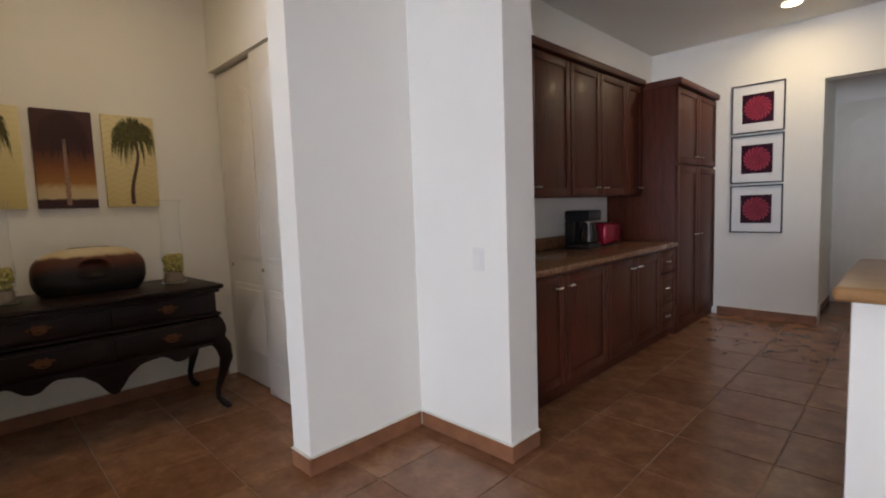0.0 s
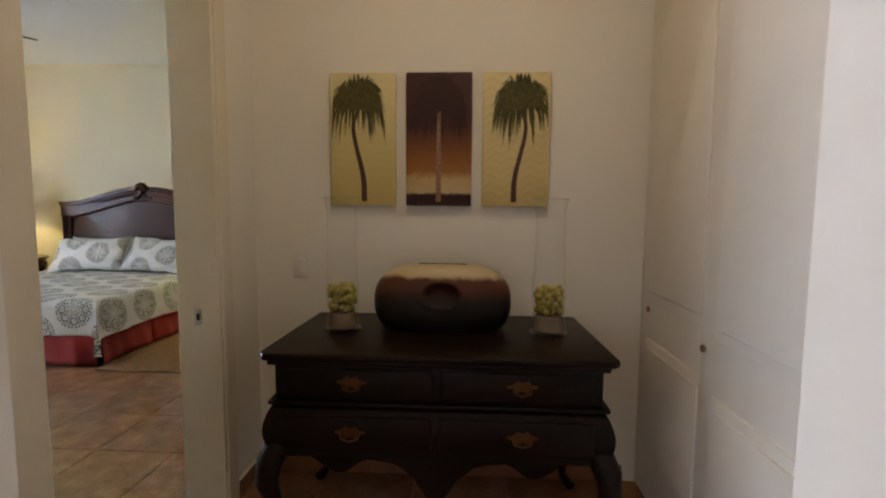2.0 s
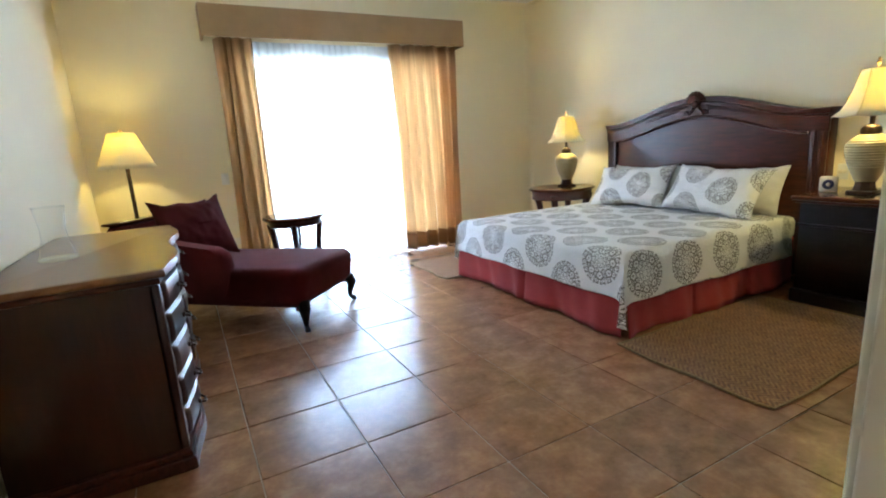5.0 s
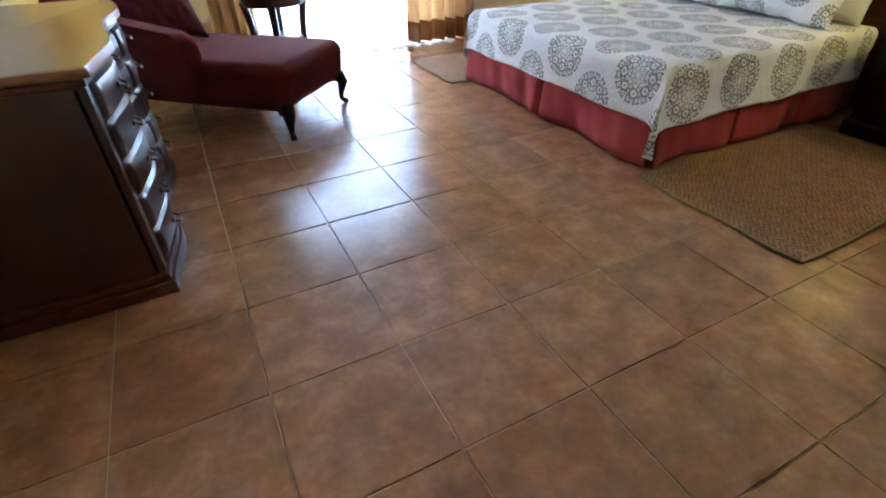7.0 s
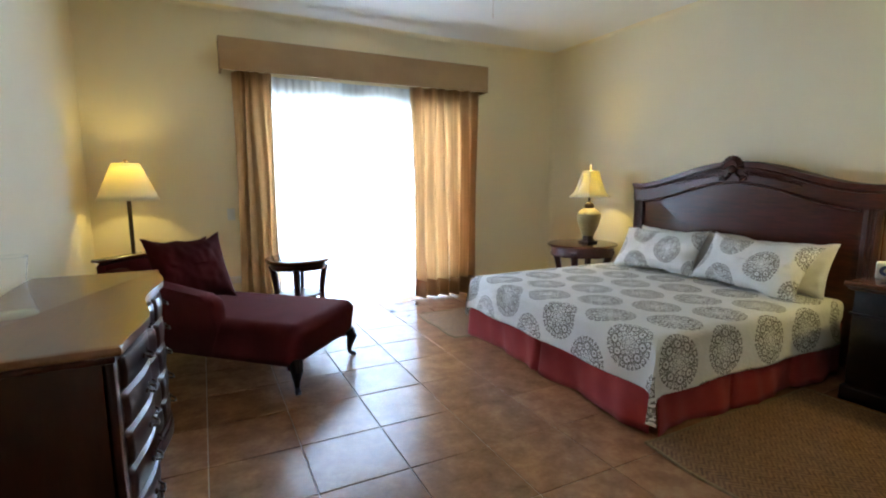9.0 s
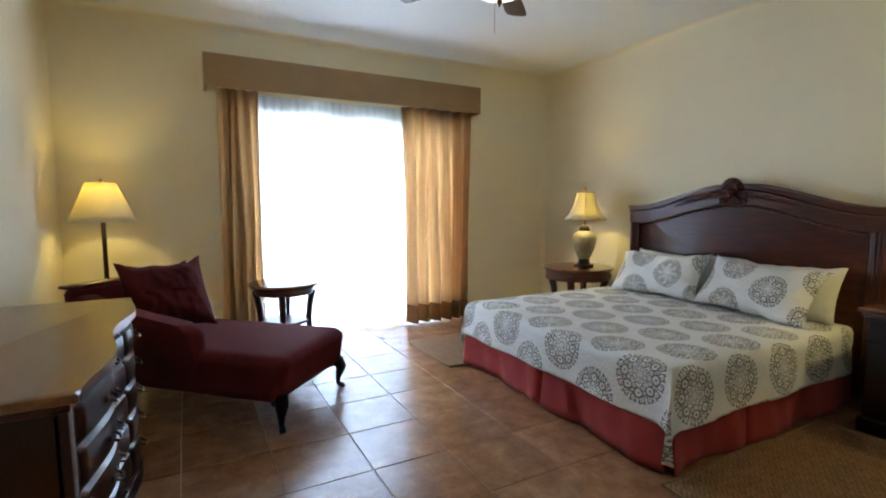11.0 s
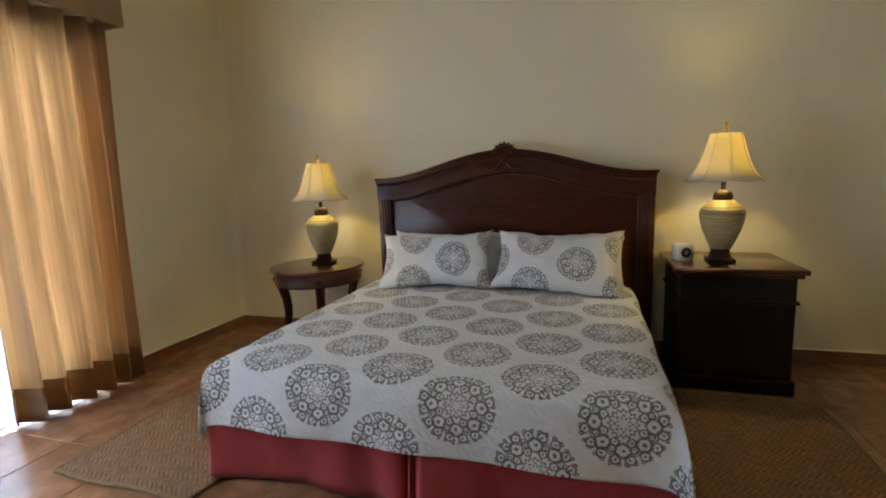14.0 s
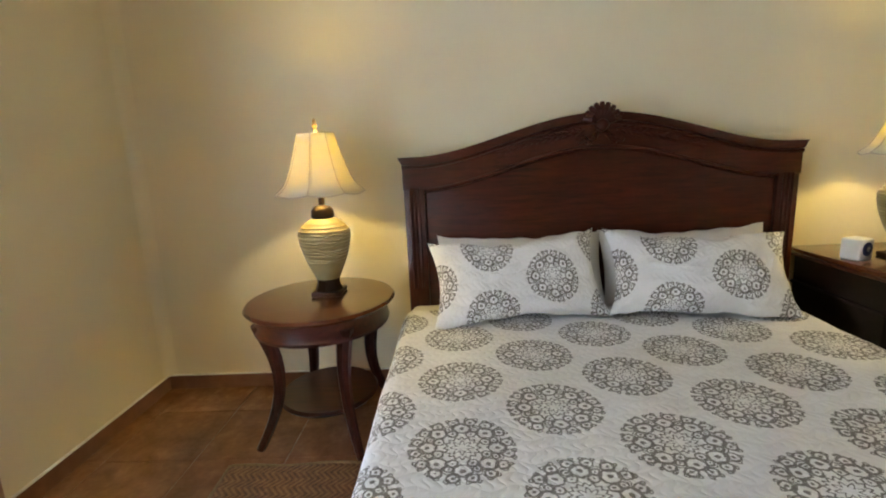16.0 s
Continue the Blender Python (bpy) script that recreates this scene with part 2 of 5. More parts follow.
CABINET = wood("cherry cabinet", (0.050, 0.010, 0.004), (0.115, 0.026, 0.010), 0.45, (10, 10, 1.2), 0.05)
COUNTER = plain("granite laminate", (0.24, 0.12, 0.06), 0.25, var=0.45, scale=45)
BUTCHER = wood("honey wood counter", (0.26, 0.13, 0.05), (0.42, 0.24, 0.10), 0.3, (2, 10, 10))
BRASS = plain("aged brass", (0.45, 0.28, 0.12), 0.35, 1.0)
STEEL = plain("brushed steel", (0.62, 0.60, 0.56), 0.28, 1.0)
BLACK = plain("black plastic", (0.015, 0.015, 0.016), 0.3)
RED = plain("red enamel", (0.30, 0.012, 0.035), 0.18, 0.4, var=0.05)
QUILT = medallion("medallion quilt", shift=(0.125, 0.215))
SHAM = medallion("medallion sham", spacing=0.59, row=0.36, radius=0.128, shift=(0.01, 0.16))
LINEN = fabric("white linen", (0.78, 0.76, 0.73), 0.05)
CORAL = fabric("coral red bed skirt", (0.36, 0.045, 0.042), 0.15, sheen=0.05)
MAROON = fabric("maroon upholstery", (0.098, 0.0115, 0.0125), 0.15, 700, sheen=0.03)
PLUM = fabric("plum cushion velvet", (0.078, 0.011, 0.012), 0.15, 700, sheen=0.03)
PELMET = fabric("tan pelmet fabric", (0.40, 0.25, 0.125), 0.08)
CURTAIN = cloth_light("gold curtain", (0.44, 0.29, 0.17), (0.95, 0.70, 0.43), 0.55, 0.0, 0.35)
HEM = cloth_light("brown curtain hem", (0.28, 0.16, 0.08), (0.50, 0.28, 0.13), 0.35)
SHEER = cloth_light("white sheer", (0.85, 0.87, 0.88), (0.86, 0.93, 1.0), 0.65, 0.25)
SHADE = cloth_light("lamp shade", (0.80, 0.75, 0.65), (0.95, 0.84, 0.36), 0.30)
JUTE = woven("woven jute")
JUTE_EDGE = plain("jute braid", (0.20, 0.12, 0.05), 0.9, var=0.3, scale=60, bump=0.5)
CLEAR = glass("clear glass", (0.97, 0.99, 0.98))


def thin_glass(name):
    """Thin blown glass: clear, with gloss that grows towards the edges."""
    n = Net(name)
    lw = n.node("ShaderNodeLayerWeight", Blend=0.5)
    tp = n.node("ShaderNodeBsdfTransparent", Color=(0.985, 0.99, 0.985, 1))
    gl = n.node("ShaderNodeBsdfGlossy", Roughness=0.04)
    mx = n.node("ShaderNodeMixShader", Fac=n.m("MULTIPLY_ADD", n.m("POWER", lw.outputs["Facing"], 4.0), 0.75, 0.03))
    n.t.links.new(tp.outputs[0], mx.inputs[1])
    n.t.links.new(gl.outputs[0], mx.inputs[2])
    n.t.links.new(mx.outputs[0], n.t.nodes["Material Output"].inputs[0])
    return n.mat


THIN = thin_glass("thin blown glass")
PLASTIC = plain("white plastic", (0.78, 0.76, 0.70), 0.35, var=0.02)
BRONZE = plain("dark bronze", (0.050, 0.028, 0.016), 0.4, 0.6)


# ---- building blocks ----
class B:
    """A mesh under construction: every call adds one piece to it."""

    def __init__(self):
        self.b = bmesh.new()

    def box(self, x0, x1, y0, y1, z0, z1, bevel=0.0, seg=2, m=None):
        g = bmesh.ops.create_cube(self.b, size=1.0, matrix=Matrix.Translation(((x0 + x1) / 2, (y0 + y1) / 2, (z0 + z1) / 2)) @ Matrix.Diagonal((abs(x1 - x0), abs(y1 - y0), abs(z1 - z0), 1)))
        vs = g["verts"]
        if bevel:
            es = list({e for v in vs for e in v.link_edges})
            r = bmesh.ops.bevel(self.b, geom=es, offset=bevel, segments=seg, affect="EDGES", profile=0.5)
            vs = list({v for f in r["faces"] for v in f.verts})
            more = set(vs)
            stack = list(vs)
            while stack:
                for e in stack.pop().link_edges:
                    for v in e.verts:
                        if v not in more:
                            more.add(v)
                            stack.append(v)
            vs = list(more)
        if m is not None:
            bmesh.ops.transform(self.b, matrix=m, verts=vs)
        return self

    def lathe(self, prof, seg=32, m=None, sx=1.0, sy=1.0, wave=None, open_top=False):
        rings = []
        for r, z in prof:
            ring = []
            for i in range(seg):
                a = 2 * math.pi * i / seg
                k = r * (wave(a, z) if wave else 1.0)
                p = Vector((k * sx * math.cos(a), k * sy * math.sin(a), z))
                ring.append(self.b.verts.new(m @ p if m is not None else p))
            rings.append(ring)
        for a, c in zip(rings, rings[1:]):
            for i in range(seg):
                self.b.faces.new((a[i], a[(i + 1) % seg], c[(i + 1) % seg], c[i]))
        for ring, flip in ((rings[0], True), (rings[-1], False))[:1 if open_top else 2]:
            self.b.faces.new(ring[::-1] if flip else ring)
        return self

    def tube(self, pts, radii, seg=10, sx=1.0):
        rings = []
        pts = [Vector(p) for p in pts]
        n = len(pts)
        if not isinstance(radii, (list, tuple)):
            radii = [radii] * n
        side = None
        for i, p in enumerate(pts):
            d = (pts[min(i + 1, n - 1)] - pts[max(i - 1, 0)]).normalized()
            if side is None:
                side = d.orthogonal().normalized()
            side = (side - d * side.dot(d)).normalized()
            up = d.cross(side)
            rings.append([self.b.verts.new(p + radii[i] * (sx * side * math.cos(2 * math.pi * k / seg) + up * math.sin(2 * math.pi * k / seg))) for k in range(seg)])
        for a, c in zip(rings, rings[1:]):
            for i in range(seg):
                self.b.faces.new((a[i], a[(i + 1) % seg], c[(i + 1) % seg], c[i]))
        self.b.faces.new(rings[0][::-1])
        self.b.faces.new(rings[-1])
        return self

    def slab(self, outline, d0, d1, axis="x", bevel=0.0):
        """A flat outline of (u, v), given depth: along x it lies in (y, z), along y in (x, z), along z in (x, y)."""
        put = {"x": lambda u, v, d: (d, u, v), "y": lambda u, v, d: (u, d, v), "z": lambda u, v, d: (u, v, d)}[axis]
        a = [self.b.verts.new(put(u, v, d0)) for u, v in outline]
        c = [self.b.verts.new(put(u, v, d1)) for u, v in outline]
        n = len(outline)
        f1, f2 = self.b.faces.new(a[::-1]), self.b.faces.new(c)
        for i in range(n):
            self.b.faces.new((a[i], a[(i + 1) % n], c[(i + 1) % n], c[i]))
        if bevel:
            bmesh.ops.bevel(self.b, geom=list(f1.edges) + list(f2.edges), offset=bevel, segments=2, affect="EDGES", profile=0.5)
        return self

    def sheet(self, f, nu, nv, uv=None):
        vs = [[self.b.verts.new(f(i / nu, j / nv)) for j in range(nv + 1)] for i in range(nu + 1)]
        lay = self.b.loops.layers.uv.verify() if uv else None
        for i in range(nu):
            for j in range(nv):
                ids = ((i, j), (i + 1, j), (i + 1, j + 1), (i, j + 1))
                fc = self.b.faces.new([vs[a][c] for a, c in ids])
                if uv:
                    for lp, (a, c) in zip(fc.loops, ids):
                        lp[lay].uv = uv(a / nu, c / nv)
        return self

    def blob(self, c, r, sub=2, rough=0.0, scale=4.0):
        g = bmesh.ops.create_icosphere(self.b, subdivisions=sub, radius=1.0)
        for v in g["verts"]:
            k = 1 + rough * noise.noise(Vector(v.co) * scale + Vector(c) * 7)
            v.co = Vector((v.co.x * r[0] * k + c[0], v.co.y * r[1] * k + c[1], v.co.z * r[2] * k + c[2]))
        return self

    def done(self, name, mat, parent=None, smooth=True, kind="", label="", thick=0.0, category="", group=""):
        bmesh.ops.recalc_face_normals(self.b, faces=self.b.faces)
        me = bpy.data.meshes.new(name)
        self.b.to_mesh(me)
        self.b.free()
        me.materials.append(mat)
        if smooth:
            me.polygons.foreach_set("use_smooth", [True] * len(me.polygons))
            me.set_sharp_from_angle(angle=radians(35))
        ob = new(name, me)
        if parent is not None:
            ob.parent = parent
        if thick:
            s = ob.modifiers.new("thickness", "SOLIDIFY")
            s.thickness = thick
        return tagged(ob, label, category, group, kind)


def thing(name, m, label, category, group=""):
    e = new(name)
    e.empty_display_size = 0.1
    e.matrix_world = m if isinstance(m, Matrix) else Matrix.Translation(m)
    return tagged(e, label, category, group)


def structure(name, mat, *boxes, label="", bevel=0.0):
    b = B()
    for bx in boxes:
        b.box(*bx, bevel=bevel)
    return b.done(name, mat, kind="structure", label=label, smooth=False)


# ---- structure ----
H, HK = 2.96, 2.86          # bedroom ceiling, hall and kitchen ceiling
XW, XE = -7.25, -2.20       # bedroom west and east faces
YS, YN = -5.78, -0.53       # bedroom south and north faces
YH, XB = -0.37, -3.80       # hall nook: south face, back face
JW, JE = -3.44, -2.59       # doorway jambs
DH = 2.30                   # height of doors
YK = 5.70                   # kitchen end wall
XL = 5.0                    # living room east wall

wall_w = structure("wall_west", WALL, (XW - 0.2, XW, YS - 0.2, YN + 0.16, 0, H))
wall_s = structure("wall_south", WALL, (XW, -5.85, YS - 0.2, YS, 0, H), (-3.72, XE, YS - 0.2, YS, 0, H), (-5.85, -3.72, YS - 0.2, YS, 2.17, H))
wall_e = structure("wall_east", HALLW, (XE, -1.96, YS - 0.2, -0.03, 0, H))
wall_e_in = structure("wall_east_inner", WALL, (XE - 0.012, XE, YS, YN, 0, H))
wall_n = structure("wall_north", WALL, (XW, JW, YN, YN + 0.08, 0, H), (JE, XE - 0.013, YN, YN + 0.08, 0, H), (JW, JE, YN, YN + 0.08, DH, H))
wall_h = structure("wall_hall_south", HALLW, (XB - 0.2, JW, YN + 0.08, YH, 0, H), (JE, XE, YN + 0.08, YH, 0, H), (JW, JE, YN + 0.08, YH, DH, H))
wall_b = structure("wall_hall_back", HALLW, (XB - 0.2, XB, YH, 2.2, 0, H))
wall_c = structure("wall_closet", HALLW, (XB, -2.17, 1.41, 1.55, DH, H), (-2.17, -2.005, 1.085, 2.03, 0, H), (XB, -2.17, 2.05, 2.2, 0, H), (-2.005, -1.365, 1.80, 2.03, 0, H))
wall_kw = structure("wall_kitchen_west", HALLW, (-2.45, -2.22, 2.2, YK, 0, HK), (-2.17, -1.62, 2.03, 2.185, 0, HK))
wall_kn = structure("wall_kitchen_north", HALLW, (-2.45, -0.66, YK, YK + 0.18, 0, HK), (0.35, XL, YK, YK + 0.18, 0, HK), (-0.66, 0.35, YK, YK + 0.18, DH, HK))
wall_pk = structure("wall_passage", HALLW, (-0.92, -0.72, YK + 0.18, 7.3, 0, HK), (0.35, 0.55, YK + 0.18, 7.3, 0, HK), (-0.72, 0.35, 7.1, 7.3, 0, HK))
wall_l = structure("wall_living", HALLW, (XL, XL + 0.2, YS - 0.2, YK + 0.2, 0, HK), (-1.96, -0.1, YS - 0.2, YS, 0, HK), (4.1, XL, YS - 0.2, YS, 0, HK), (-0.1, 4.1, YS - 0.2, YS, 2.4, HK))
ceiling_b = structure("ceiling_bedroom", CEIL, (XW - 0.2, -1.96, YS - 0.2, -0.03, H, H + 0.15))
ceiling_h = structure("ceiling_hall", CEIL, (XB - 0.2, -1.46, -0.03, 2.2, H, H + 0.15))
ceiling_k = structure("ceiling_kitchen", CEIL, (-1.46, XL + 0.2, YS - 0.2, 7.3, HK, HK + 0.15), (-2.45, -1.46, 2.2, 7.3, HK, HK + 0.15), (-1.96, -1.46, YS - 0.2, -0.03, HK, HK + 0.1))
ground = structure("ground", plain("patio concrete", (0.45, 0.43, 0.40), 0.85), (-60, 60, -120, 60, -0.35, -0.12))
patio = structure("patio", plain("patio paving", (0.48, 0.44, 0.38), 0.8), (-8, 6, -9, YS - 0.2, -0.12, -0.03))


def plaster_fillet(name, length, r, m, mat):
    """A concave quarter round that softens an inner corner; runs along x before m is applied."""
    out = [(0.0, 0.0)] + [(r - r * math.sin(math.pi / 2 * k / 8), r - r * math.cos(math.pi / 2 * k / 8)) for k in range(9)]
    ob = B().slab(out, 0.0, length, "x").done(name, mat, kind="structure")
    ob.matrix_world = m
    return ob


plaster_fillet("plaster_corner", H, 0.07, Matrix(((0, 1, 0, XW - 0.001), (0, 0, 1, YS - 0.001), (1, 0, 0, 0.091), (0, 0, 0, 1))), WALL)
plaster_fillet("plaster_cove", XE - XW, 0.05, Matrix(((1, 0, 0, XW), (0, 1, 0, YS - 0.001), (0, 0, -1, H + 0.001), (0, 0, 0, 1))), WALL)
plaster_fillet("plaster_cove", YN - YS, 0.05, Matrix(((0, 1, 0, XW - 0.001), (1, 0, 0, YS), (0, 0, -1, H + 0.001), (0, 0, 0, 1))), WALL)


def skirting(name, runs):
    """Tile skirting with a thin light line of caulk on top; runs: along which axis, from, to, the wall's face and the side it lies on."""
    b, c = B(), B()
    for ax, a, z, face, s in runs:
        lo, hi = sorted((face, face + s * 0.012))
        l2, h2 = sorted((face, face + s * 0.015))
        if ax == "y":
            b.box(lo, hi, a, z, 0, 0.085, 0.003)
            c.box(l2, h2, a, z, 0.085, 0.090)
        else:
            b.box(a, z, lo, hi, 0, 0.085, 0.003)
            c.box(a, z, l2, h2, 0.085, 0.090)
    b.done(name, BASE, kind="structure", smooth=False)
    c.done(name + "_caulk", CAULK, kind="structure", smooth=False)


skirting("baseboard", [
    ("y", YS, YN, XW, 1), ("x", XW + 0.015, -5.86, YS, 1), ("x", -3.71, XE - 0.03, YS, 1), ("x", XW + 0.015, JW - 0.09, YN, -1), ("y", YS + 0.015, YN - 0.02, XE - 0.012, -1),
    ("y", YH + 0.02, 1.40, XB, 1), ("x", XB + 0.015, JW - 0.09, YH, 1), ("y", 1.07, 1.785, -2.005, 1), ("x", -2.17, -1.99, 1.085, -1), ("x", -1.99, -1.35, 1.80, -1), ("y", 1.80, 2.03, -1.365, 1),
    ("x", -1.52, -0.66, YK, -1), ("y", YS, -0.045, -1.96, 1), ("x", -2.2, -1.945, -0.03, 1), ("y", YK + 0.18, 7.05, -0.72, 1)])

# doorway casing and the pocket door's strike
door_frame = structure("door_frame", TRIM,
    (JW - 0.085, JW + 0.0, YH, YH + 0.018, 0, DH + 0.085), (JW, JW + 0.02, YN - 0.004, YH + 0.012, 0, DH), (JW - 0.085, JW, YN - 0.018, YN, 0, DH + 0.085),
    (JE, JE + 0.085, YH, YH + 0.018, 0, DH + 0.085), (JE - 0.02, JE, YN - 0.004, YH + 0.012, 0, DH), (JE, JE + 0.085, YN - 0.018, YN, 0, DH + 0.085),
    (JW, JE, YH, YH + 0.018, DH, DH + 0.085), (JW + 0.02, JE - 0.02, YN - 0.004, YH + 0.012, DH - 0.02, DH), (JW, JE, YN - 0.018, YN, DH, DH + 0.085), label="cream painted door casing", bevel=0.003)


def strike_plate():
    e = thing("strike_plate", (JW + 0.02, -0.45, 0.86), "small steel strike plate set in the door jamb", "latch")
    B().box(0, 0.003, -0.015, 0.015, -0.034, 0.034, 0.001).done("plate", STEEL, e)
    B().box(0.003, 0.005, -0.006, 0.007, -0.014, 0.014).done("slot", BLACK, e)


strike_plate()


def panel_door(name, x0, x1, y, face, label, kind="structure", z0=0.012, z1=2.28, mat=None, knob=None):
    """A moulded two-panel door with an arched upper panel; face: -1 looks along -y."""
    mat = mat or DOORP
    w, t = x1 - x0, 0.035
    d = B().box(0, w, 0, t, z0, z1, 0.003).done(name, mat, kind=kind, label=label)
    d.matrix_world = Matrix.Translation((x0, y, 0))

    def arch(u0, u1, v0, v1, rise, n=14):
        pts = [(u0, v0), (u1, v0)]
        for i in range(n + 1):
            a = i / n
            pts.append((u1 + (u0 - u1) * a, v1 - rise + rise * math.sin(math.pi * a) ** 0.8))
        return pts

    q = -0.010 if face < 0 else t
    m = 0.10
    for v0, v1, rise in ((0.22, 0.74, 0.0), (0.92, z1 - 0.12, 0.13)):
        B().slab(arch(m, w - m, v0, v1, rise + 0.001), q, q + 0.0105, "y", 0.004).done("moulding", mat, d)
        B().slab(arch(m + 0.035, w - m - 0.035, v0 + 0.035, v1 - 0.035, rise + 0.001), q + (-0.008 if face < 0 else 0.004), q + (0.002 if face < 0 else 0.016), "y", 0.007).done("panel", mat, d)
    if knob:
        B().lathe([(0.012, -0.010), (0.012, -0.004), (0.006, 0.0)], 16, Matrix.Translation((knob - x0, -0.002, 0.87)) @ Matrix.Rotation(radians(-90), 4, "X")).done("finger_pull", BRASS, d)
    return d


panel_door("closet_door", -3.79, -3.06, 1.46, -1, "white moulded sliding closet door with arched panel", knob=-3.69)
panel_door("closet_door", -3.12, -2.18, 1.415, -1, "white moulded sliding closet door with arched panel", knob=-3.09)
panel_door("door_kitchen", -0.695, 0.25, 7.06, -1, "white panelled door closed at the end of the passage", z1=2.25)

# sliding glass doors
def glass_door(name, x0, x1, top, xm):
    e = B()
    for a, c in ((x0, x0 + 0.05), (x1 - 0.05, x1), (xm - 0.04, xm + 0.04)):
        e.box(a, c, YS - 0.14, YS - 0.09, 0.0, top, 0.003)
    e.box(x0, x1, YS - 0.14, YS - 0.09, top - 0.05, top).box(x0, x1, YS - 0.14, YS - 0.09, 0, 0.05)
    f = e.done(name, PLASTIC, kind="structure", label="white framed sliding glass patio door", smooth=False)
    for a, c in ((x0 + 0.05, xm - 0.04), (xm + 0.04, x1 - 0.05)):
        g = B().box(a, c, YS - 0.118, YS - 0.112, 0.05, top - 0.05).done("pane", CLEAR, f, smooth=False)
        g.visible_shadow = False
    B().box(xm - 0.015, xm + 0.015, YS - 0.0895, YS - 0.06, 1.02, 1.24, 0.006).done("handle", BLACK, f)


glass_door("window_1", -5.85, -3.72, 2.17, -5.19)
glass_door("window_2", -0.1, 4.1, 2.40, 2.0)

# ---- bedroom: window dressing ----
def curtain(name, x0, x1, y, z0, z1, folds, depth, mat, label, hem=None, flare=0.0, sag=0.0, turn_back=0):
    rnd = random.Random(int(abs(x0) * 1000))
    ph = [rnd.uniform(-0.7, 0.7) for _ in range(folds + 2)]
    amp = [rnd.uniform(0.65, 1.25) for _ in range(folds + 2)]

    def f(u, v):
        k = u * folds
        i = int(k)
        a, p = amp[i] + (amp[i + 1] - amp[i]) * (k - i), ph[i] + (ph[i + 1] - ph[i]) * (k - i)
        w = math.sin(2 * math.pi * k + p * v)
        x = x0 + (x1 - x0) * u + (u - 0.35) * flare * (1 - v) + 0.012 * math.sin(9 * u + 4 * v)
        yy = y + depth * a * w * (0.55 + 0.45 * (1 - v)) + 0.010 * math.sin(23 * u + 5 * v)
        # the outer edge turns back to the wall
        k = max(0.0, 1 - (u if turn_back < 0 else 1 - u) / 0.07) if turn_back else 0.0
        yy += (YS + 0.022 - yy) * k
        return (x, yy, z0 + (z1 - z0) * v + sag * (1 - v) * math.sin(7 * u))

    c = thing(name, (0, 0, 0), label, "curtain")
    cut = 0.085 if hem else 0.0
    B().sheet(lambda u, v: f(u, cut + (1 - cut) * v), folds * 10, 14).done("cloth", mat, c, thick=0.002)
    if hem:
        B().sheet(lambda u, v: f(u, cut * v), folds * 10, 3).done("hem", hem, c, thick=0.002)
    return c


curtain("drape", -3.75, -3.42, -5.640, 0.02, 2.37, 4, 0.050, CURTAIN, "gold brown drape gathered beside the patio door", HEM, 0.05, turn_back=1)
curtain("drape", -6.08, -5.19, -5.645, 0.02, 2.37, 6, 0.074, CURTAIN, "gold drape with brown hem drawn beside patio door", HEM, -0.085, turn_back=-1)
curtain("sheer_curtain", -5.80, -3.60, -5.735, 0.015, 2.36, 30, 0.013, SHEER, "white sheer curtain glowing over the patio door", None, 0.0, 0.008)

B().box(-6.12, -3.31, -5.57, -5.55, 2.36, 2.645, 0.006).box(-6.12, -6.10, -5.78, -5.571, 2.36, 2.645).box(-3.33, -3.31, -5.78, -5.571, 2.36, 2.645).done("pelmet", PELMET, label="tan fabric covered pelmet box over the patio door", category="pelmet")


# ---- bedroom: bed ----
BX, BY0, BY1, BZ = -5.19, -4.27, -2.33, 0.535   # foot of the mattress, its sides, top of the quilt


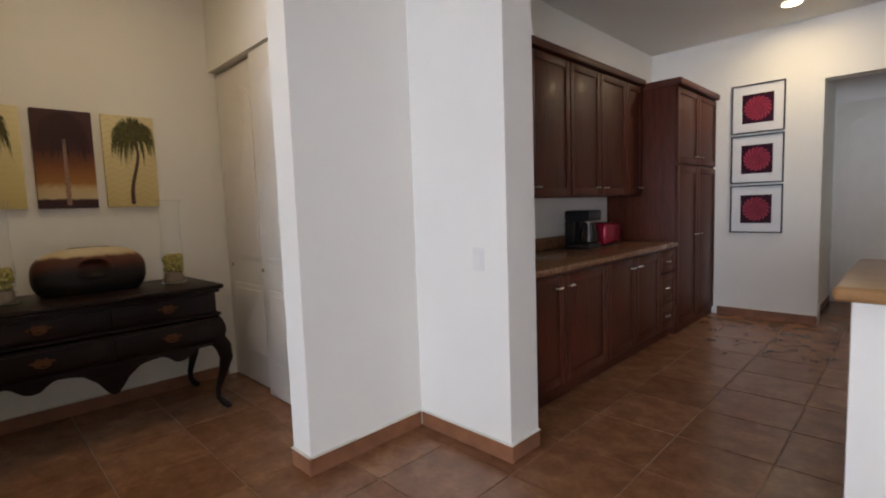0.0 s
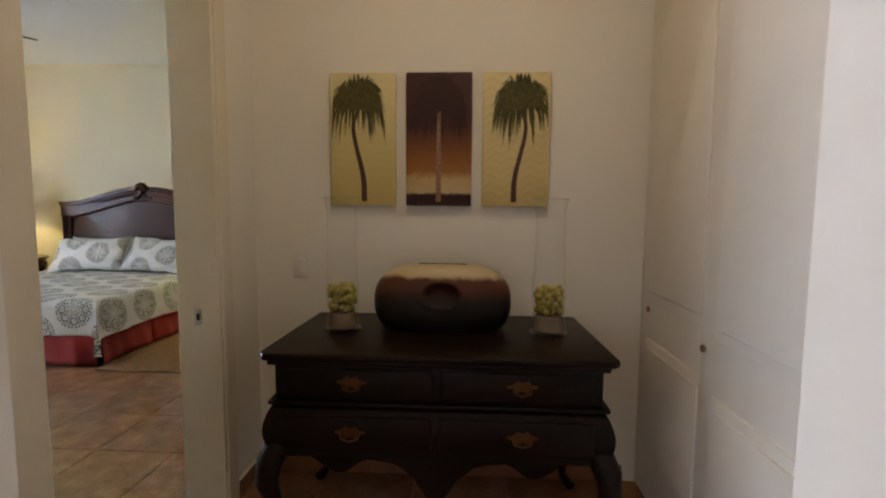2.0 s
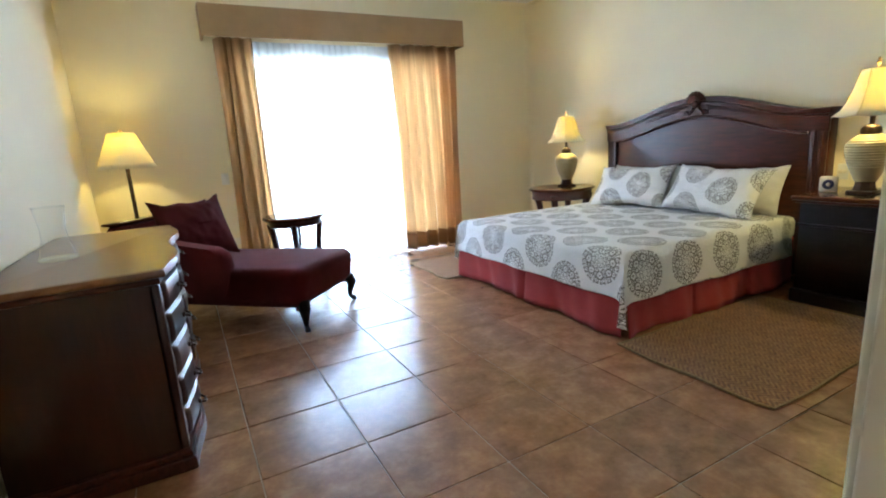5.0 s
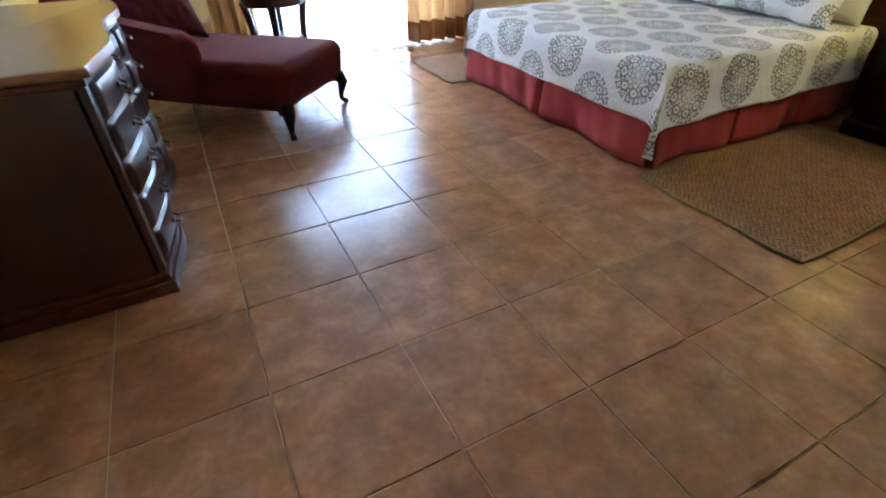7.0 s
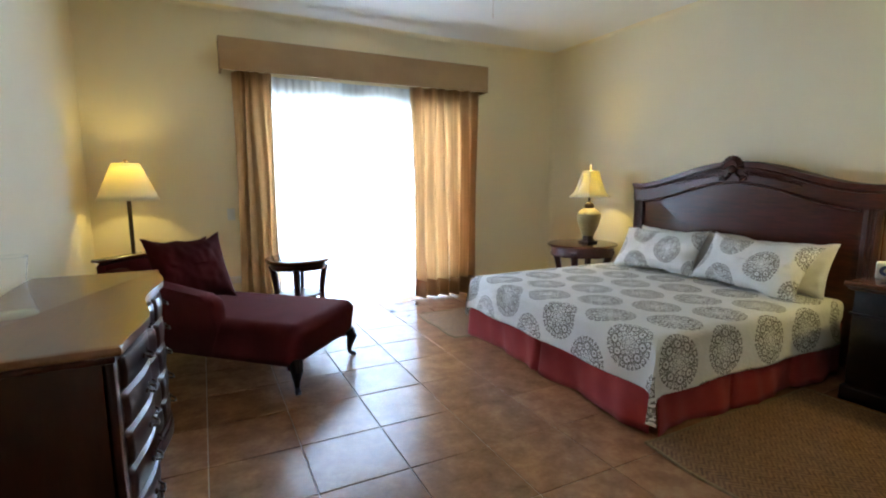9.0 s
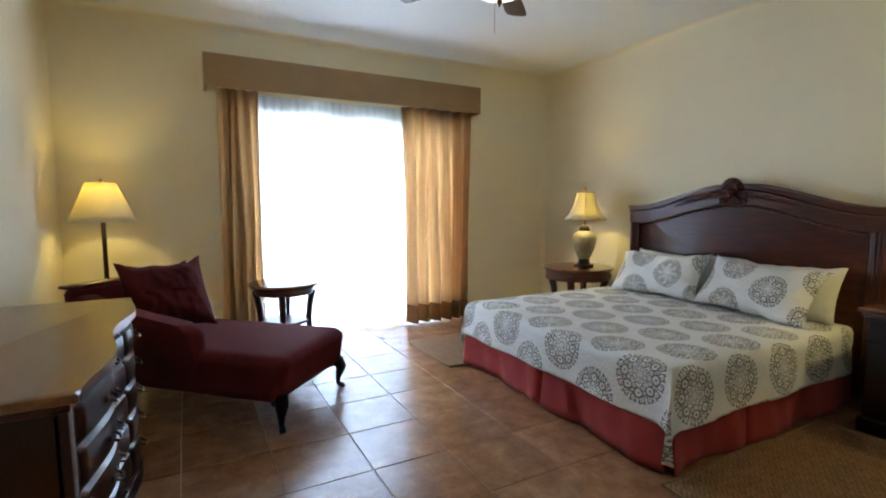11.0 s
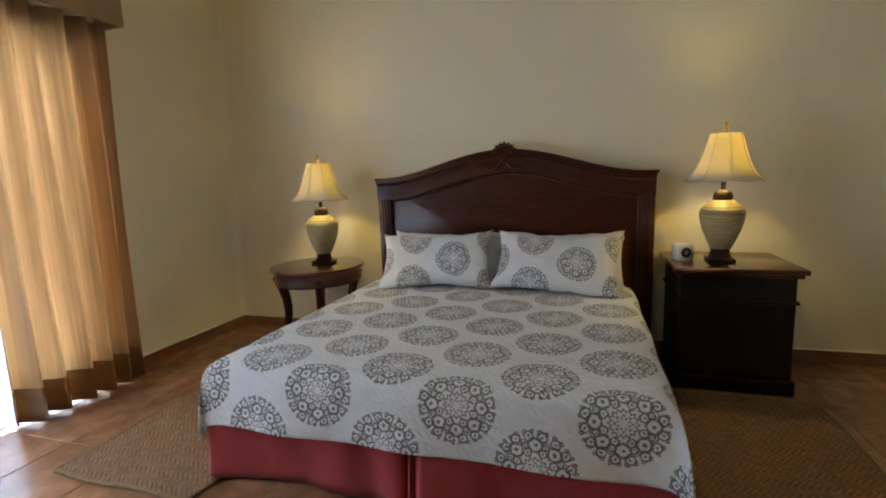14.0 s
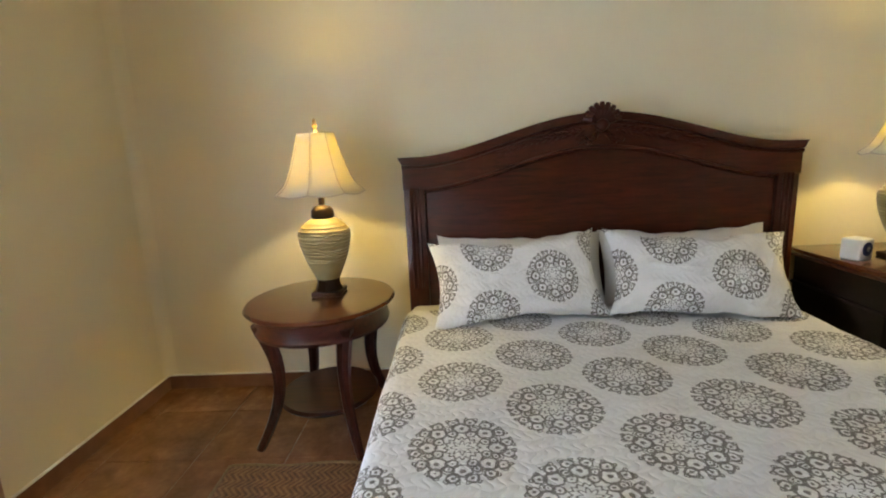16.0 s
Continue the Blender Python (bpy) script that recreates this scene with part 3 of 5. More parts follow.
def bed():
    e = thing("bed", (0, 0, 0), "king bed with medallion quilt and carved mahogany headboard", "bed")
    yc, hw = -3.225, 1.035

    def top(y):
        k = min(1, abs(y - yc) / hw)
        return 1.33 + 0.185 * (0.5 + 0.5 * math.cos(math.pi * min(1, k * 1.10))) ** 0.9

    n = 48
    ys = [yc - hw + 2 * hw * i / n for i in range(n + 1)]
    B().slab([(ys[0], 0.05)] + [(y, top(y) - 0.03) for y in ys] + [(ys[-1], 0.05)], -7.235, -7.135, "x", 0.004).done("headboard", MAHOG, e)
    # frame in front of the panel: posts and an arched rail
    for s in (-1, 1):
        yy = yc + s * (hw - 0.06)
        B().box(-7.136, -7.105, yy - 0.055, yy + 0.055, 0.06, 1.27, 0.008).done("post", MAHOGZ, e)
        for q in (-0.022, 0.0, 0.022):
            B().tube([(-7.103, yy + q, 0.62), (-7.103, yy + q, 1.17)], 0.007, 8).done("fluting", MAHOGZ, e)
    rail = [(y, top(y) - 0.035) for y in ys] + [(y, top(y) - 0.17) for y in ys[::-1]]
    B().slab(rail, -7.136, -7.10, "x", 0.006).done("rail", MAHOG, e)
    B().tube([(-7.10, y, top(y) - 0.175) for y in ys[3:-3]], 0.011, 8).done("bead", MAHOG, e)
    B().tube([(-7.10, y, top(y) - 0.052) for y in ys], 0.009, 8).done("bead", MAHOG, e)
    b = B()
    b.slab([(y * 1.0 + (0.02 if y > yc else -0.02) * (abs(y - yc) / hw), top(y)) for y in ys] + [(y, top(y) - 0.04) for y in ys[::-1]], -7.24, -7.085, "x", 0.010)
    b.done("cap", MAHOG, e)
    # carved shell with leaves
    c = B()
    for i in range(9):
        a = radians(-78 + i * 19.5)
        c.tube([(-7.09, yc + 0.02 * math.sin(a), 1.455 + 0.02 * math.cos(a)), (-7.07, yc + 0.06 * math.sin(a), 1.465 + 0.06 * math.cos(a)), (-7.085, yc + 0.095 * math.sin(a), 1.465 + 0.095 * math.cos(a))], [0.010, 0.019, 0.012], 8)
    c.blob((-7.08, yc, 1.45), (0.03, 0.035, 0.035), 2, 0.2)
    c.done("carving", MAHOG, e)
    for s in (-1, 1):
        c = B()
        ln = [(-7.099, yc + s * (0.08 + 0.46 * k / 24), top(yc + s * (0.08 + 0.46 * k / 24)) - 0.088 + 0.004 * math.sin(k * 0.9)) for k in range(25)]
        c.tube(ln, [0.007 - 0.004 * k / 24 for k in range(25)], 8)
        for i in range(13):
            k = i / 12
            y = yc + s * (0.09 + 0.40 * k)
            for q in (-1, 1):
                y2 = y + s * 0.040
                c.tube([(-7.100, y, top(y) - 0.088), (-7.097, (y + y2) / 2, top(y) - 0.088 + q * 0.014 * (1 - 0.4 * k)), (-7.100, y2, top(y2) - 0.088 + q * 0.026 * (1 - 0.5 * k))], [0.004, 0.0085 - 0.003 * k, 0.003], 6)
        for i in range(5):
            c.blob((-7.090, yc + s * (0.03 + 0.018 * i), 1.405 - 0.018 * i * (1 if i < 3 else 0.4)), (0.018, 0.020, 0.018), 1, 0.3, 4)
        c.done("carving", MAHOG, e)
    B().box(-7.13, BX - 0.02, BY0 + 0.04, BY1 - 0.04, 0.14, 0.34, 0.02).done("box_spring", LINEN, e)
    B().box(-7.13, BX - 0.005, BY0 + 0.015, BY1 - 0.015, 0.341, BZ - 0.012, 0.05, 4).done("mattress", LINEN, e)

    # skirt: three straight sides with pleats
    def skirt(p0, p1, seed, pleat):
        d = Vector((p1[0] - p0[0], p1[1] - p0[1], 0))
        nrm = Vector((d.y, -d.x, 0)).normalized()

        def f(u, v):
            k = 0.0
            for q in pleat:
                k -= 0.030 * math.exp(-((u - q) / 0.006) ** 2)
            wob = 0.026 * (1 - v) * math.sin(14 * u + seed + math.sin(9 * u)) + 0.012 * (1 - v) * math.sin(37 * u + seed * 2) * math.sin(5 * u) + 0.004 * math.sin(70 * u + 3 * v)
            p = Vector((p0[0], p0[1], 0)) + d * u + nrm * (k + wob + 0.02 * (1 - v))
            return (p.x, p.y, 0.012 + 0.36 * v)

        B().sheet(f, 120, 8).done("skirt", CORAL, e, thick=0.003)

    skirt((BX, BY0), (BX, BY1), 1.0, (0.49, 0.51))
    skirt((BX, BY1), (-7.05, BY1), 2.0, (0.35, 0.70))
    skirt((-7.05, BY0), (BX, BY0), 3.0, (0.3, 0.65))

    # quilt: one cloth laid over, draped on three sides, with hanging corners
    drop_f, drop_s = 0.25, 0.265
    r = 0.07
    u0, u1 = -6.98, BX + 0.015 + drop_f           # along the bed, unrolled
    v0, v1 = BY0 - 0.015 - drop_s, BY1 + 0.015 + drop_s

    def roll(d):
        """Where a strip of cloth d past the edge lies: out, down."""
        if d <= -r:
            return d, 0.0
        a = (d + r) / r
        if a < math.pi / 2:
            return -r + r * math.sin(a), r * (1 - math.cos(a))
        return 0.0, r + (d + r - r * math.pi / 2)

    def f(u, v):
        U, V = u0 + (u1 - u0) * u, v0 + (v1 - v0) * v
        du = U - (BX + 0.015)
        dn, dp = V - (BY1 + 0.015), (BY0 - 0.015) - V
        ou, hu = roll(du)
        if dn > dp:
            ov, hv = roll(dn)
            y, s = BY1 + 0.015 + ov, 1
        else:
            ov, hv = roll(dp)
            y, s = BY0 - 0.015 - ov, -1
        x = BX + 0.015 + ou
        h = max(hu, hv)
        if hu > 0 and hv > 0:
            # the corner hangs in a soft cone
            both = min(hu, hv)
            h = max(hu, hv) + (0.50 if s > 0 else 0.25) * both
            y += s * (0.14 if s > 0 else 0.03) * both
            x += (0.20 if s > 0 else 0.04) * both
        flare = 0.10 * max(0, h - r)
        if hu >= hv:
            x += flare + 0.010 * math.sin(V * 11) * min(1, h / 0.2)
        if hv >= hu:
            y += s * (flare + 0.012 * math.sin(U * 9) * min(1, h / 0.2))
        z = BZ - h + 0.006 * noise.noise(Vector((U * 3, V * 3, 0))) + 0.003 * noise.noise(Vector((U * 14, V * 14, 2)))
        return (x, y, max(z, 0.06))

    B().sheet(f, 130, 140, uv=lambda u, v: (v0 + (v1 - v0) * v, u0 + (u1 - u0) * u)).done("quilt", QUILT, e, thick=0.012)
    return e


def pillow(name, m, w, h, d, mat, label, group, pinch=0.06, seed=0.0, crease=1.0):
    """A plump cushion: width along y, height along z, thin along x."""
    e = B()

    def f(side):
        def g(u, v):
            a, c = 2 * u - 1, 2 * v - 1
            edge = max(0.0, (1 - abs(a) ** 3.2)) ** 0.6 * max(0.0, (1 - abs(c) ** 2.6)) ** 0.6
            puff = d / 2 * edge * (1 + 0.16 * noise.noise(Vector((a * 2 + seed, c * 2, side))) + 0.10 * noise.noise(Vector((a * 6, c * 5 + seed, side)))) + crease * 0.010 * edge ** 0.5 * noise.noise(Vector((a * 9 + seed, c * 4, side * 3))) + 0.006 * (1 - edge) * noise.noise(Vector((a * 14, c * 14, seed)))
            yy = a * w / 2 * (1 - pinch * (1 - c * c) * abs(a) ** 3)
            zz = c * h / 2 * (1 - pinch * 1.6 * (1 - a * a) * abs(c) ** 3)
            return (side * puff, yy, zz - 0.03 * h * (1 - a * a) * (c > 0) + 0.022 * noise.noise(Vector((a * 2.4, seed, c))) + crease * 0.010 * abs(c) ** 3 * noise.noise(Vector((a * 5 + seed, c, 1.7))))
        return g

    for s in (-1, 1):
        e.sheet(f(s), 44, 28, uv=lambda u, v: (u * w, v * h))
    bmesh.ops.remove_doubles(e.b, verts=e.b.verts, dist=0.0006)
    ob = e.done(name, mat, label=label, category="pillow", group=group)
    ob.matrix_world = m
    return ob


bed()
for y, s in ((-3.70, 1.0), (-2.86, 2.0)):
    pillow("pillow", pose(-6.99, y + 0.04, BZ + 0.192, 0, -20, 0), 0.86, 0.40, 0.15, LINEN, "plain white pillow leaning on the headboard", "white pillows", 0.05, s)
pillow("pillow_sham", pose(-6.83, -3.70, BZ + 0.194, 2, -33, 3), 0.85, 0.455, 0.20, SHAM, "white quilted sham printed with grey medallions", "printed shams", 0.11, 3.1)
pillow("pillow_sham", pose(-6.80, -2.84, BZ + 0.194, -2, -34, -4), 0.86, 0.455, 0.20, SHAM, "white quilted sham printed with grey medallions", "printed shams", 0.11, 4.4)


# ---- bedroom: tables and lamps ----
def table_lamp(x, y, z):
    e = thing("table_lamp", (x, y, z), "lit table lamp with ribbed cream urn and bell shade", "lamp", "bedside lamps")
    B().box(-0.075, 0.075, -0.075, 0.075, 0.0, 0.025, 0.010).lathe([(0.07, 0.025), (0.062, 0.04), (0.055, 0.07), (0.058, 0.082)], 8).done("foot", BRONZE, e)
    prof = []
    for i in range(60):
        t = i / 59
        zz = 0.082 + 0.30 * t
        r = 0.058 + 0.068 * math.sin(math.pi * min(1, t ** 0.9) * 0.62) ** 1.2 if t < 0.75 else 0.126 - 0.062 * ((t - 0.75) / 0.25) ** 1.6
        r2 = 0.058 + 0.068 * math.sin(math.pi * 0.62 * 0.75 ** 0.9) ** 1.2
        if t >= 0.75:
            r = r2 - (r2 - 0.055) * ((t - 0.75) / 0.25) ** 1.7
        prof.append((r + (0.0026 * math.sin(t * 110) if 0.3 < t < 0.92 else 0.0), zz))
    B().lathe(prof, 40).done("urn", URN, e)
    B().lathe([(0.050, 0.380), (0.056, 0.39), (0.052, 0.42), (0.040, 0.435), (0.030, 0.44), (0.014, 0.445), (0.014, 0.60), (0.006, 0.605), (0.004, 0.80)], 24).done("collar", BRONZE, e)
    # bell shade in soft panels
    n = 9
    sh = [(0.215 - 0.128 * (k / n) ** 0.55, 0.505 + 0.275 * k / n) for k in range(n + 1)]

    def f(u, v):
        k = v * n
        i = min(n - 1, int(k))
        r = sh[i][0] + (sh[i + 1][0] - sh[i][0]) * (k - i)
        a = 2 * math.pi * u
        r *= 1 - 0.035 * abs(math.sin(4 * a)) * (1 - 0.5 * v)
        return (r * math.cos(a), r * math.sin(a), 0.505 + 0.275 * v - 0.010 * (1 - v) * abs(math.sin(4 * a)))

    B().sheet(f, 64, 14).done("shade", SHADE, e, thick=0.0015)
    ribs = B()
    for i in range(8):
        a = i / 8
        ribs.tube([Vector(f(a, k / 10)) * 1.004 + Vector((0, 0, 0)) for k in range(11)], 0.0022, 5)
    ribs.tube([f(k / 48, 1.0) for k in range(49)], 0.003, 5).tube([f(k / 64, 0.0) for k in range(65)], 0.003, 5)
    ribs.done("piping", PIPING, e)
    B().lathe([(0.004, 0.78), (0.012, 0.79), (0.006, 0.80), (0.014, 0.815), (0.008, 0.83), (0.010, 0.838), (0.002, 0.848)], 16).done("finial", BRASS, e)


URN = plain("cream ceramic", (0.38, 0.29, 0.135), 0.4, var=0.12, scale=14)
PIPING = plain("shade piping", (0.62, 0.52, 0.36), 0.8)
table_lamp(-6.85, -4.63, 0.682)
table_lamp(-6.85, -1.845, 0.752)


def sabre_leg(b, x, y, dx, dy, z1, out=0.09, r0=0.030, r1=0.018):
    pts, rad = [], []
    for i in range(11):
        t = i / 10
        k = math.sin(math.pi * t) * -0.95 + t ** 3 * 0.8
        pts.append((x + dx * out * k, y + dy * out * k, z1 * (1 - t)))
        rad.append(r0 + (r1 - r0) * t)
    b.tube(pts, rad, 8)


def bedside_round():
    e = thing("bedside_table", (-6.80, -4.66, 0), "round mahogany bedside table with curved legs and shelf", "table")
    B().lathe([(0.36, 0.652), (0.375, 0.656), (0.385, 0.668), (0.375, 0.680), (0.36, 0.682)], 56, sy=0.93).done("top", CHERRY2, e)
    B().lathe([(0.345, 0.555), (0.35, 0.57), (0.34, 0.60), (0.35, 0.651)], 56, sy=0.93).done("apron", MAHOG, e)
    for a in (35, 125, 215, 305):
        dx, dy = math.cos(radians(a)), math.sin(radians(a))
        b = B()
        sabre_leg(b, dx * 0.325, dy * 0.30, dx, dy, 0.62, 0.075, 0.040, 0.020)
        b.done("leg", MAHOGZ, e)
    B().lathe([(0.25, 0.175), (0.262, 0.187), (0.25, 0.20)], 40, sy=0.93).done("shelf", MAHOG, e)


CHERRY2 = wood("polished mahogany top", (0.055, 0.016, 0.008), (0.14, 0.045, 0.018), 0.2, (12, 1.2, 12), 0.6)
bedside_round()


def nightstand():
    e = thing("nightstand", (-6.92, -1.80, 0), "dark mahogany bedside chest with moulded top", "nightstand")
    B().box(-0.31, 0.34, -0.345, 0.345, 0.722, 0.752, 0.010, 3).done("top", CHERRY2, e)
    B().box(-0.30, 0.325, -0.325, 0.325, 0.700, 0.721, 0.008).done("moulding", MAHOG, e)
    B().box(-0.30, 0.295, -0.30, 0.30, 0.10, 0.699, 0.006).done("body", ESPRESSO, e)
    B().box(-0.30, 0.315, -0.32, 0.32, 0.0, 0.095, 0.014, 3).done("plinth", ESPRESSO, e)
    B().box(-0.30, 0.31, -0.316, 0.316, 0.545, 0.562, 0.006).done("moulding", ESPRESSO, e)
    B().lathe([(0.006, 0.0), (0.006, 0.012), (0.014, 0.018), (0.010, 0.026)], 14, Matrix.Translation((0.12, 0.30, 0.63)) @ Matrix.Rotation(radians(-90), 4, "X")).done("knob", BRONZE, e)


nightstand()


def clock():
    e = thing("alarm_clock", pose(-6.87, -2.055, 0.752, 0, 0, 20), "small white cube alarm clock with blue dial", "clock")
    B().box(-0.045, 0.045, -0.05, 0.05, 0.0, 0.105, 0.012, 3).done("case", PLASTIC, e)
    rot = Matrix.Translation((0.045, 0, 0.055)) @ Matrix.Rotation(radians(90), 4, "Y")
    B().lathe([(0.033, 0.0), (0.033, 0.004), (0.030, 0.005)], 24, rot).done("dial", plain("navy dial", (0.02, 0.03, 0.10), 0.3), e)
    B().lathe([(0.012, 0.005), (0.012, 0.0065)], 16, rot).done("hub", STEEL, e)


clock()


def side_table():
    e = thing("side_table", (-3.85, -5.13, 0), "small round dark wood side table with shelf", "table")
    B().lathe([(0.27, 0.635), (0.29, 0.645), (0.295, 0.66), (0.288, 0.672), (0.27, 0.675)], 48).done("top", CHERRY2, e)
    B().lathe([(0.235, 0.575), (0.245, 0.585), (0.25, 0.634)], 40).done("apron", MAHOG, e)
    for a in (75, 165, 255, 345):
        dx, dy = math.cos(radians(a)), math.sin(radians(a))
        b = B()
        sabre_leg(b, dx * 0.235, dy * 0.235, dx, dy, 0.60, 0.042, 0.032, 0.020)
        b.done("leg", MAHOGZ, e)
    B().lathe([(0.190, 0.318), (0.203, 0.329), (0.190, 0.342)], 36).done("shelf", MAHOG, e)


side_table()


def floor_lamp():
    e = thing("floor_lamp", (-2.55, -5.40, 0), "lit floor lamp with cream cone shade and dark pole", "lamp")
    B().lathe([(0.14, 0.0), (0.14, 0.012), (0.12, 0.022), (0.03, 0.032), (0.016, 0.05)], 32).done("base", BRONZE, e)
    B().lathe([(0.016, 0.03), (0.016, 1.25), (0.008, 1.27), (0.005, 1.53)], 14).done("pole", BRONZE, e)
    B().sheet(lambda u, v: ((0.225 - 0.125 * v) * math.cos(2 * math.pi * u), (0.225 - 0.125 * v) * math.sin(2 * math.pi * u), 1.21 + 0.30 * v), 56, 6).done("shade", SHADE, e, thick=0.0015)
    B().lathe([(0.004, 1.52), (0.02, 1.525), (0.008, 1.54)], 12).done("finial", BRASS, e)


floor_lamp()


# ---- bedroom: chaise ----
def chaise():
    e = thing("chaise_longue", pose(-3.855, -3.945, 0, 0, 0, -43.5), "maroon upholstered chaise longue with one arm", "chaise")
    W, L, HS = 0.40, 1.42, 0.455

    # seat: one soft block with a rolled foot end that leans in towards the floor
    b = B().box(0.0, L, -W, W, 0.165, HS, 0.078, 7)
    for v in b.b.verts:
        k = max(0.0, 1 - v.co.x / 0.20)
        v.co.x += 0.055 * k * max(0.0, (HS - 0.06 - v.co.z) / 0.24)
        if v.co.z < 0.25:
            v.co.z = max(v.co.z, 0.185)
            v.co.y += math.copysign(0.02, v.co.y)
    b.done("seat", MAROON, e)
    ap = [(-W + 0.03, 0.25), (-W + 0.03, 0.15)] + [(-W + 0.03 + (2 * W - 0.06) * i / 24, 0.15 + 0.055 * math.sin(math.pi * i / 24) ** 0.7) for i in range(1, 24)] + [(W - 0.03, 0.15), (W - 0.03, 0.25)]
    B().slab(ap, 0.068, 0.12, "x", 0.012).done("apron", MAROON, e)
    # arm: rises towards the back, rounded on top
    arm = [(0.62, 0.19), (L + 0.12, 0.19), (L + 0.17, 0.74), (L + 0.06, 0.745)]
    for i in range(13):
        t = i / 12
        arm.append((L + 0.06 - (L + 0.06 - 0.72) * t, 0.745 - 0.135 * t ** 0.7))
    arm += [(0.66, 0.600), (0.62, 0.575), (0.603, 0.53), (0.60, 0.40)]
    B().slab(arm, W - 0.095, W + 0.02, "y", 0.040).done("arm", MAROON, e)
    back = [(L - 0.02, 0.19), (L + 0.13, 0.19), (L + 0.22, 0.76), (L + 0.19, 0.79), (L + 0.12, 0.78)]
    B().slab(back, -W, W + 0.02, "y", 0.03).done("backrest", MAROON, e)
    B().box(L + 0.13, L + 0.225, -W - 0.02, W + 0.04, 0.791, 0.815, 0.010).done("rail", CHERRY2, e)
    for x, y, s in ((0.06, W - 0.05, 1), (0.06, -W + 0.05, -1), (L, W - 0.05, 1), (L, -W + 0.05, -1)):
        o = -1 if x < 0.5 else 1
        pts = [(x, y, 0.215), (x + o * 0.022, y + s * 0.022, 0.155), (x + o * 0.006, y + s * 0.006, 0.08), (x + o * 0.006, y + s * 0.006, 0.035), (x + o * 0.028, y + s * 0.028, 0.012), (x + o * 0.034, y + s * 0.034, 0.0)]
        B().tube(pts, [0.046, 0.040, 0.022, 0.016, 0.021, 0.016], 10).done("leg", ESPRESSO, e)


chaise()
CH = pose(-3.855, -3.945, 0, 0, 0, -43.5)
pillow("cushion", CH @ pose(1.19, 0.01, 0.70, 0, 27, -22), 0.58, 0.56, 0.22, PLUM, "dark plum square cushion leaning on the chaise", "chaise cushions", 0.10, 7.0, 0.2)
pillow("cushion", CH @ pose(1.33, -0.06, 0.69, 3, 22, -14), 0.50, 0.50, 0.17, PLUM, "dark plum square cushion leaning on the chaise", "chaise cushions", 0.10, 9.0, 0.2)


# ---- bedroom: dresser ----
def dresser():
    """Serpentine front of three bays, four rows of drawers, facing west."""
    x_back, x_f, y0, y1, zt = -2.235, -2.80, -3.90, -2.45, 0.845
    e = thing("dresser", (0, 0, 0), "polished cherry dresser with curved drawer fronts", "dresser")

    def front(t):
        return x_f - 0.045 * (0.5 - 0.5 * math.cos(2 * math.pi * t * 2))

    n = 48

    def outline(off, a, c, xb):
        pts = [(xb, a), (xb, c)]
        for i in range(n + 1):
            t = i / n
            pts.append((front(1 - t) - off, c + (a - c) * t))
        return pts

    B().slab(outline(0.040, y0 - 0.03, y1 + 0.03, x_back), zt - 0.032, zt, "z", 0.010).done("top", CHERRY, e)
    B().slab(outline(0.018, y0 - 0.012, y1 + 0.012, x_back), zt - 0.058, zt - 0.0325, "z", 0.006).done("moulding", MAHOG, e)
    B().slab(outline(-0.012, y0, y1, x_back), 0.09, zt - 0.0585, "z").done("body", SHADED_CASE, e)
    B().slab(outline(0.030, y0 - 0.03, y1 + 0.03, x_back), 0.0, 0.060, "z", 0.012).done("plinth", MAHOG, e)
    B().slab(outline(0.018, y0 - 0.02, y1 + 0.02, x_back), 0.0605, 0.0895, "z", 0.008).done("moulding", MAHOG, e)
    for y in (y0 + 0.03, y1 - 0.03):
        B().box(x_f - 0.012, x_f + 0.03, y - 0.03, y + 0.03, 0.09, zt - 0.06, 0.008).done("post", SHADED_CASE, e)
    rows = [(0.10, 0.225), (0.235, 0.365), (0.375, 0.505), (0.515, 0.645), (0.655, 0.78)]
    for z0, z1 in rows:
        for a, c in ((0.05, 0.345), (0.355, 0.645), (0.655, 0.95)):
            b = B()
            m = 14

            def f(u, v, a=a, c=c, z0=z0, z1=z1):
                t = a + (c - a) * u
                edge = min(1, min(u, 1 - u) / 0.06, min(v, 1 - v) / 0.10)
                return (front(t) - 0.004 - 0.016 * math.sqrt(max(0, 1 - (1 - edge) ** 2)) - 0.006 * math.sin(math.pi * v), y0 + (y1 - y0) * t, z0 + (z1 - z0) * v)

            b.sheet(f, 28, 12)
            dr = b.done("drawer", SHADED_CASE, e)
            t = (a + c) / 2
            xf, yk, zk = front(t) - 0.027, y0 + (y1 - y0) * t, (z0 + z1) / 2
            h = B()
            h.tube([(xf, yk - 0.034, zk), (xf - 0.022, yk - 0.024, zk - 0.012), (xf - 0.026, yk, zk - 0.018), (xf - 0.022, yk + 0.024, zk - 0.012), (xf, yk + 0.034, zk)], 0.005, 8)
            for s in (-1, 1):
                h.blob((xf, yk + s * 0.034, zk), (0.008, 0.013, 0.013), 1)
            h.done("handle", BRONZE, dr)


# same cherry as the top, darkened: shade on the case is in the colour
SHADED_CASE = wood("shaded cherry case", (0.022, 0.0045, 0.0016), (0.040, 0.009, 0.003), 0.27, (10, 10, 1.5), 0.4)
dresser()


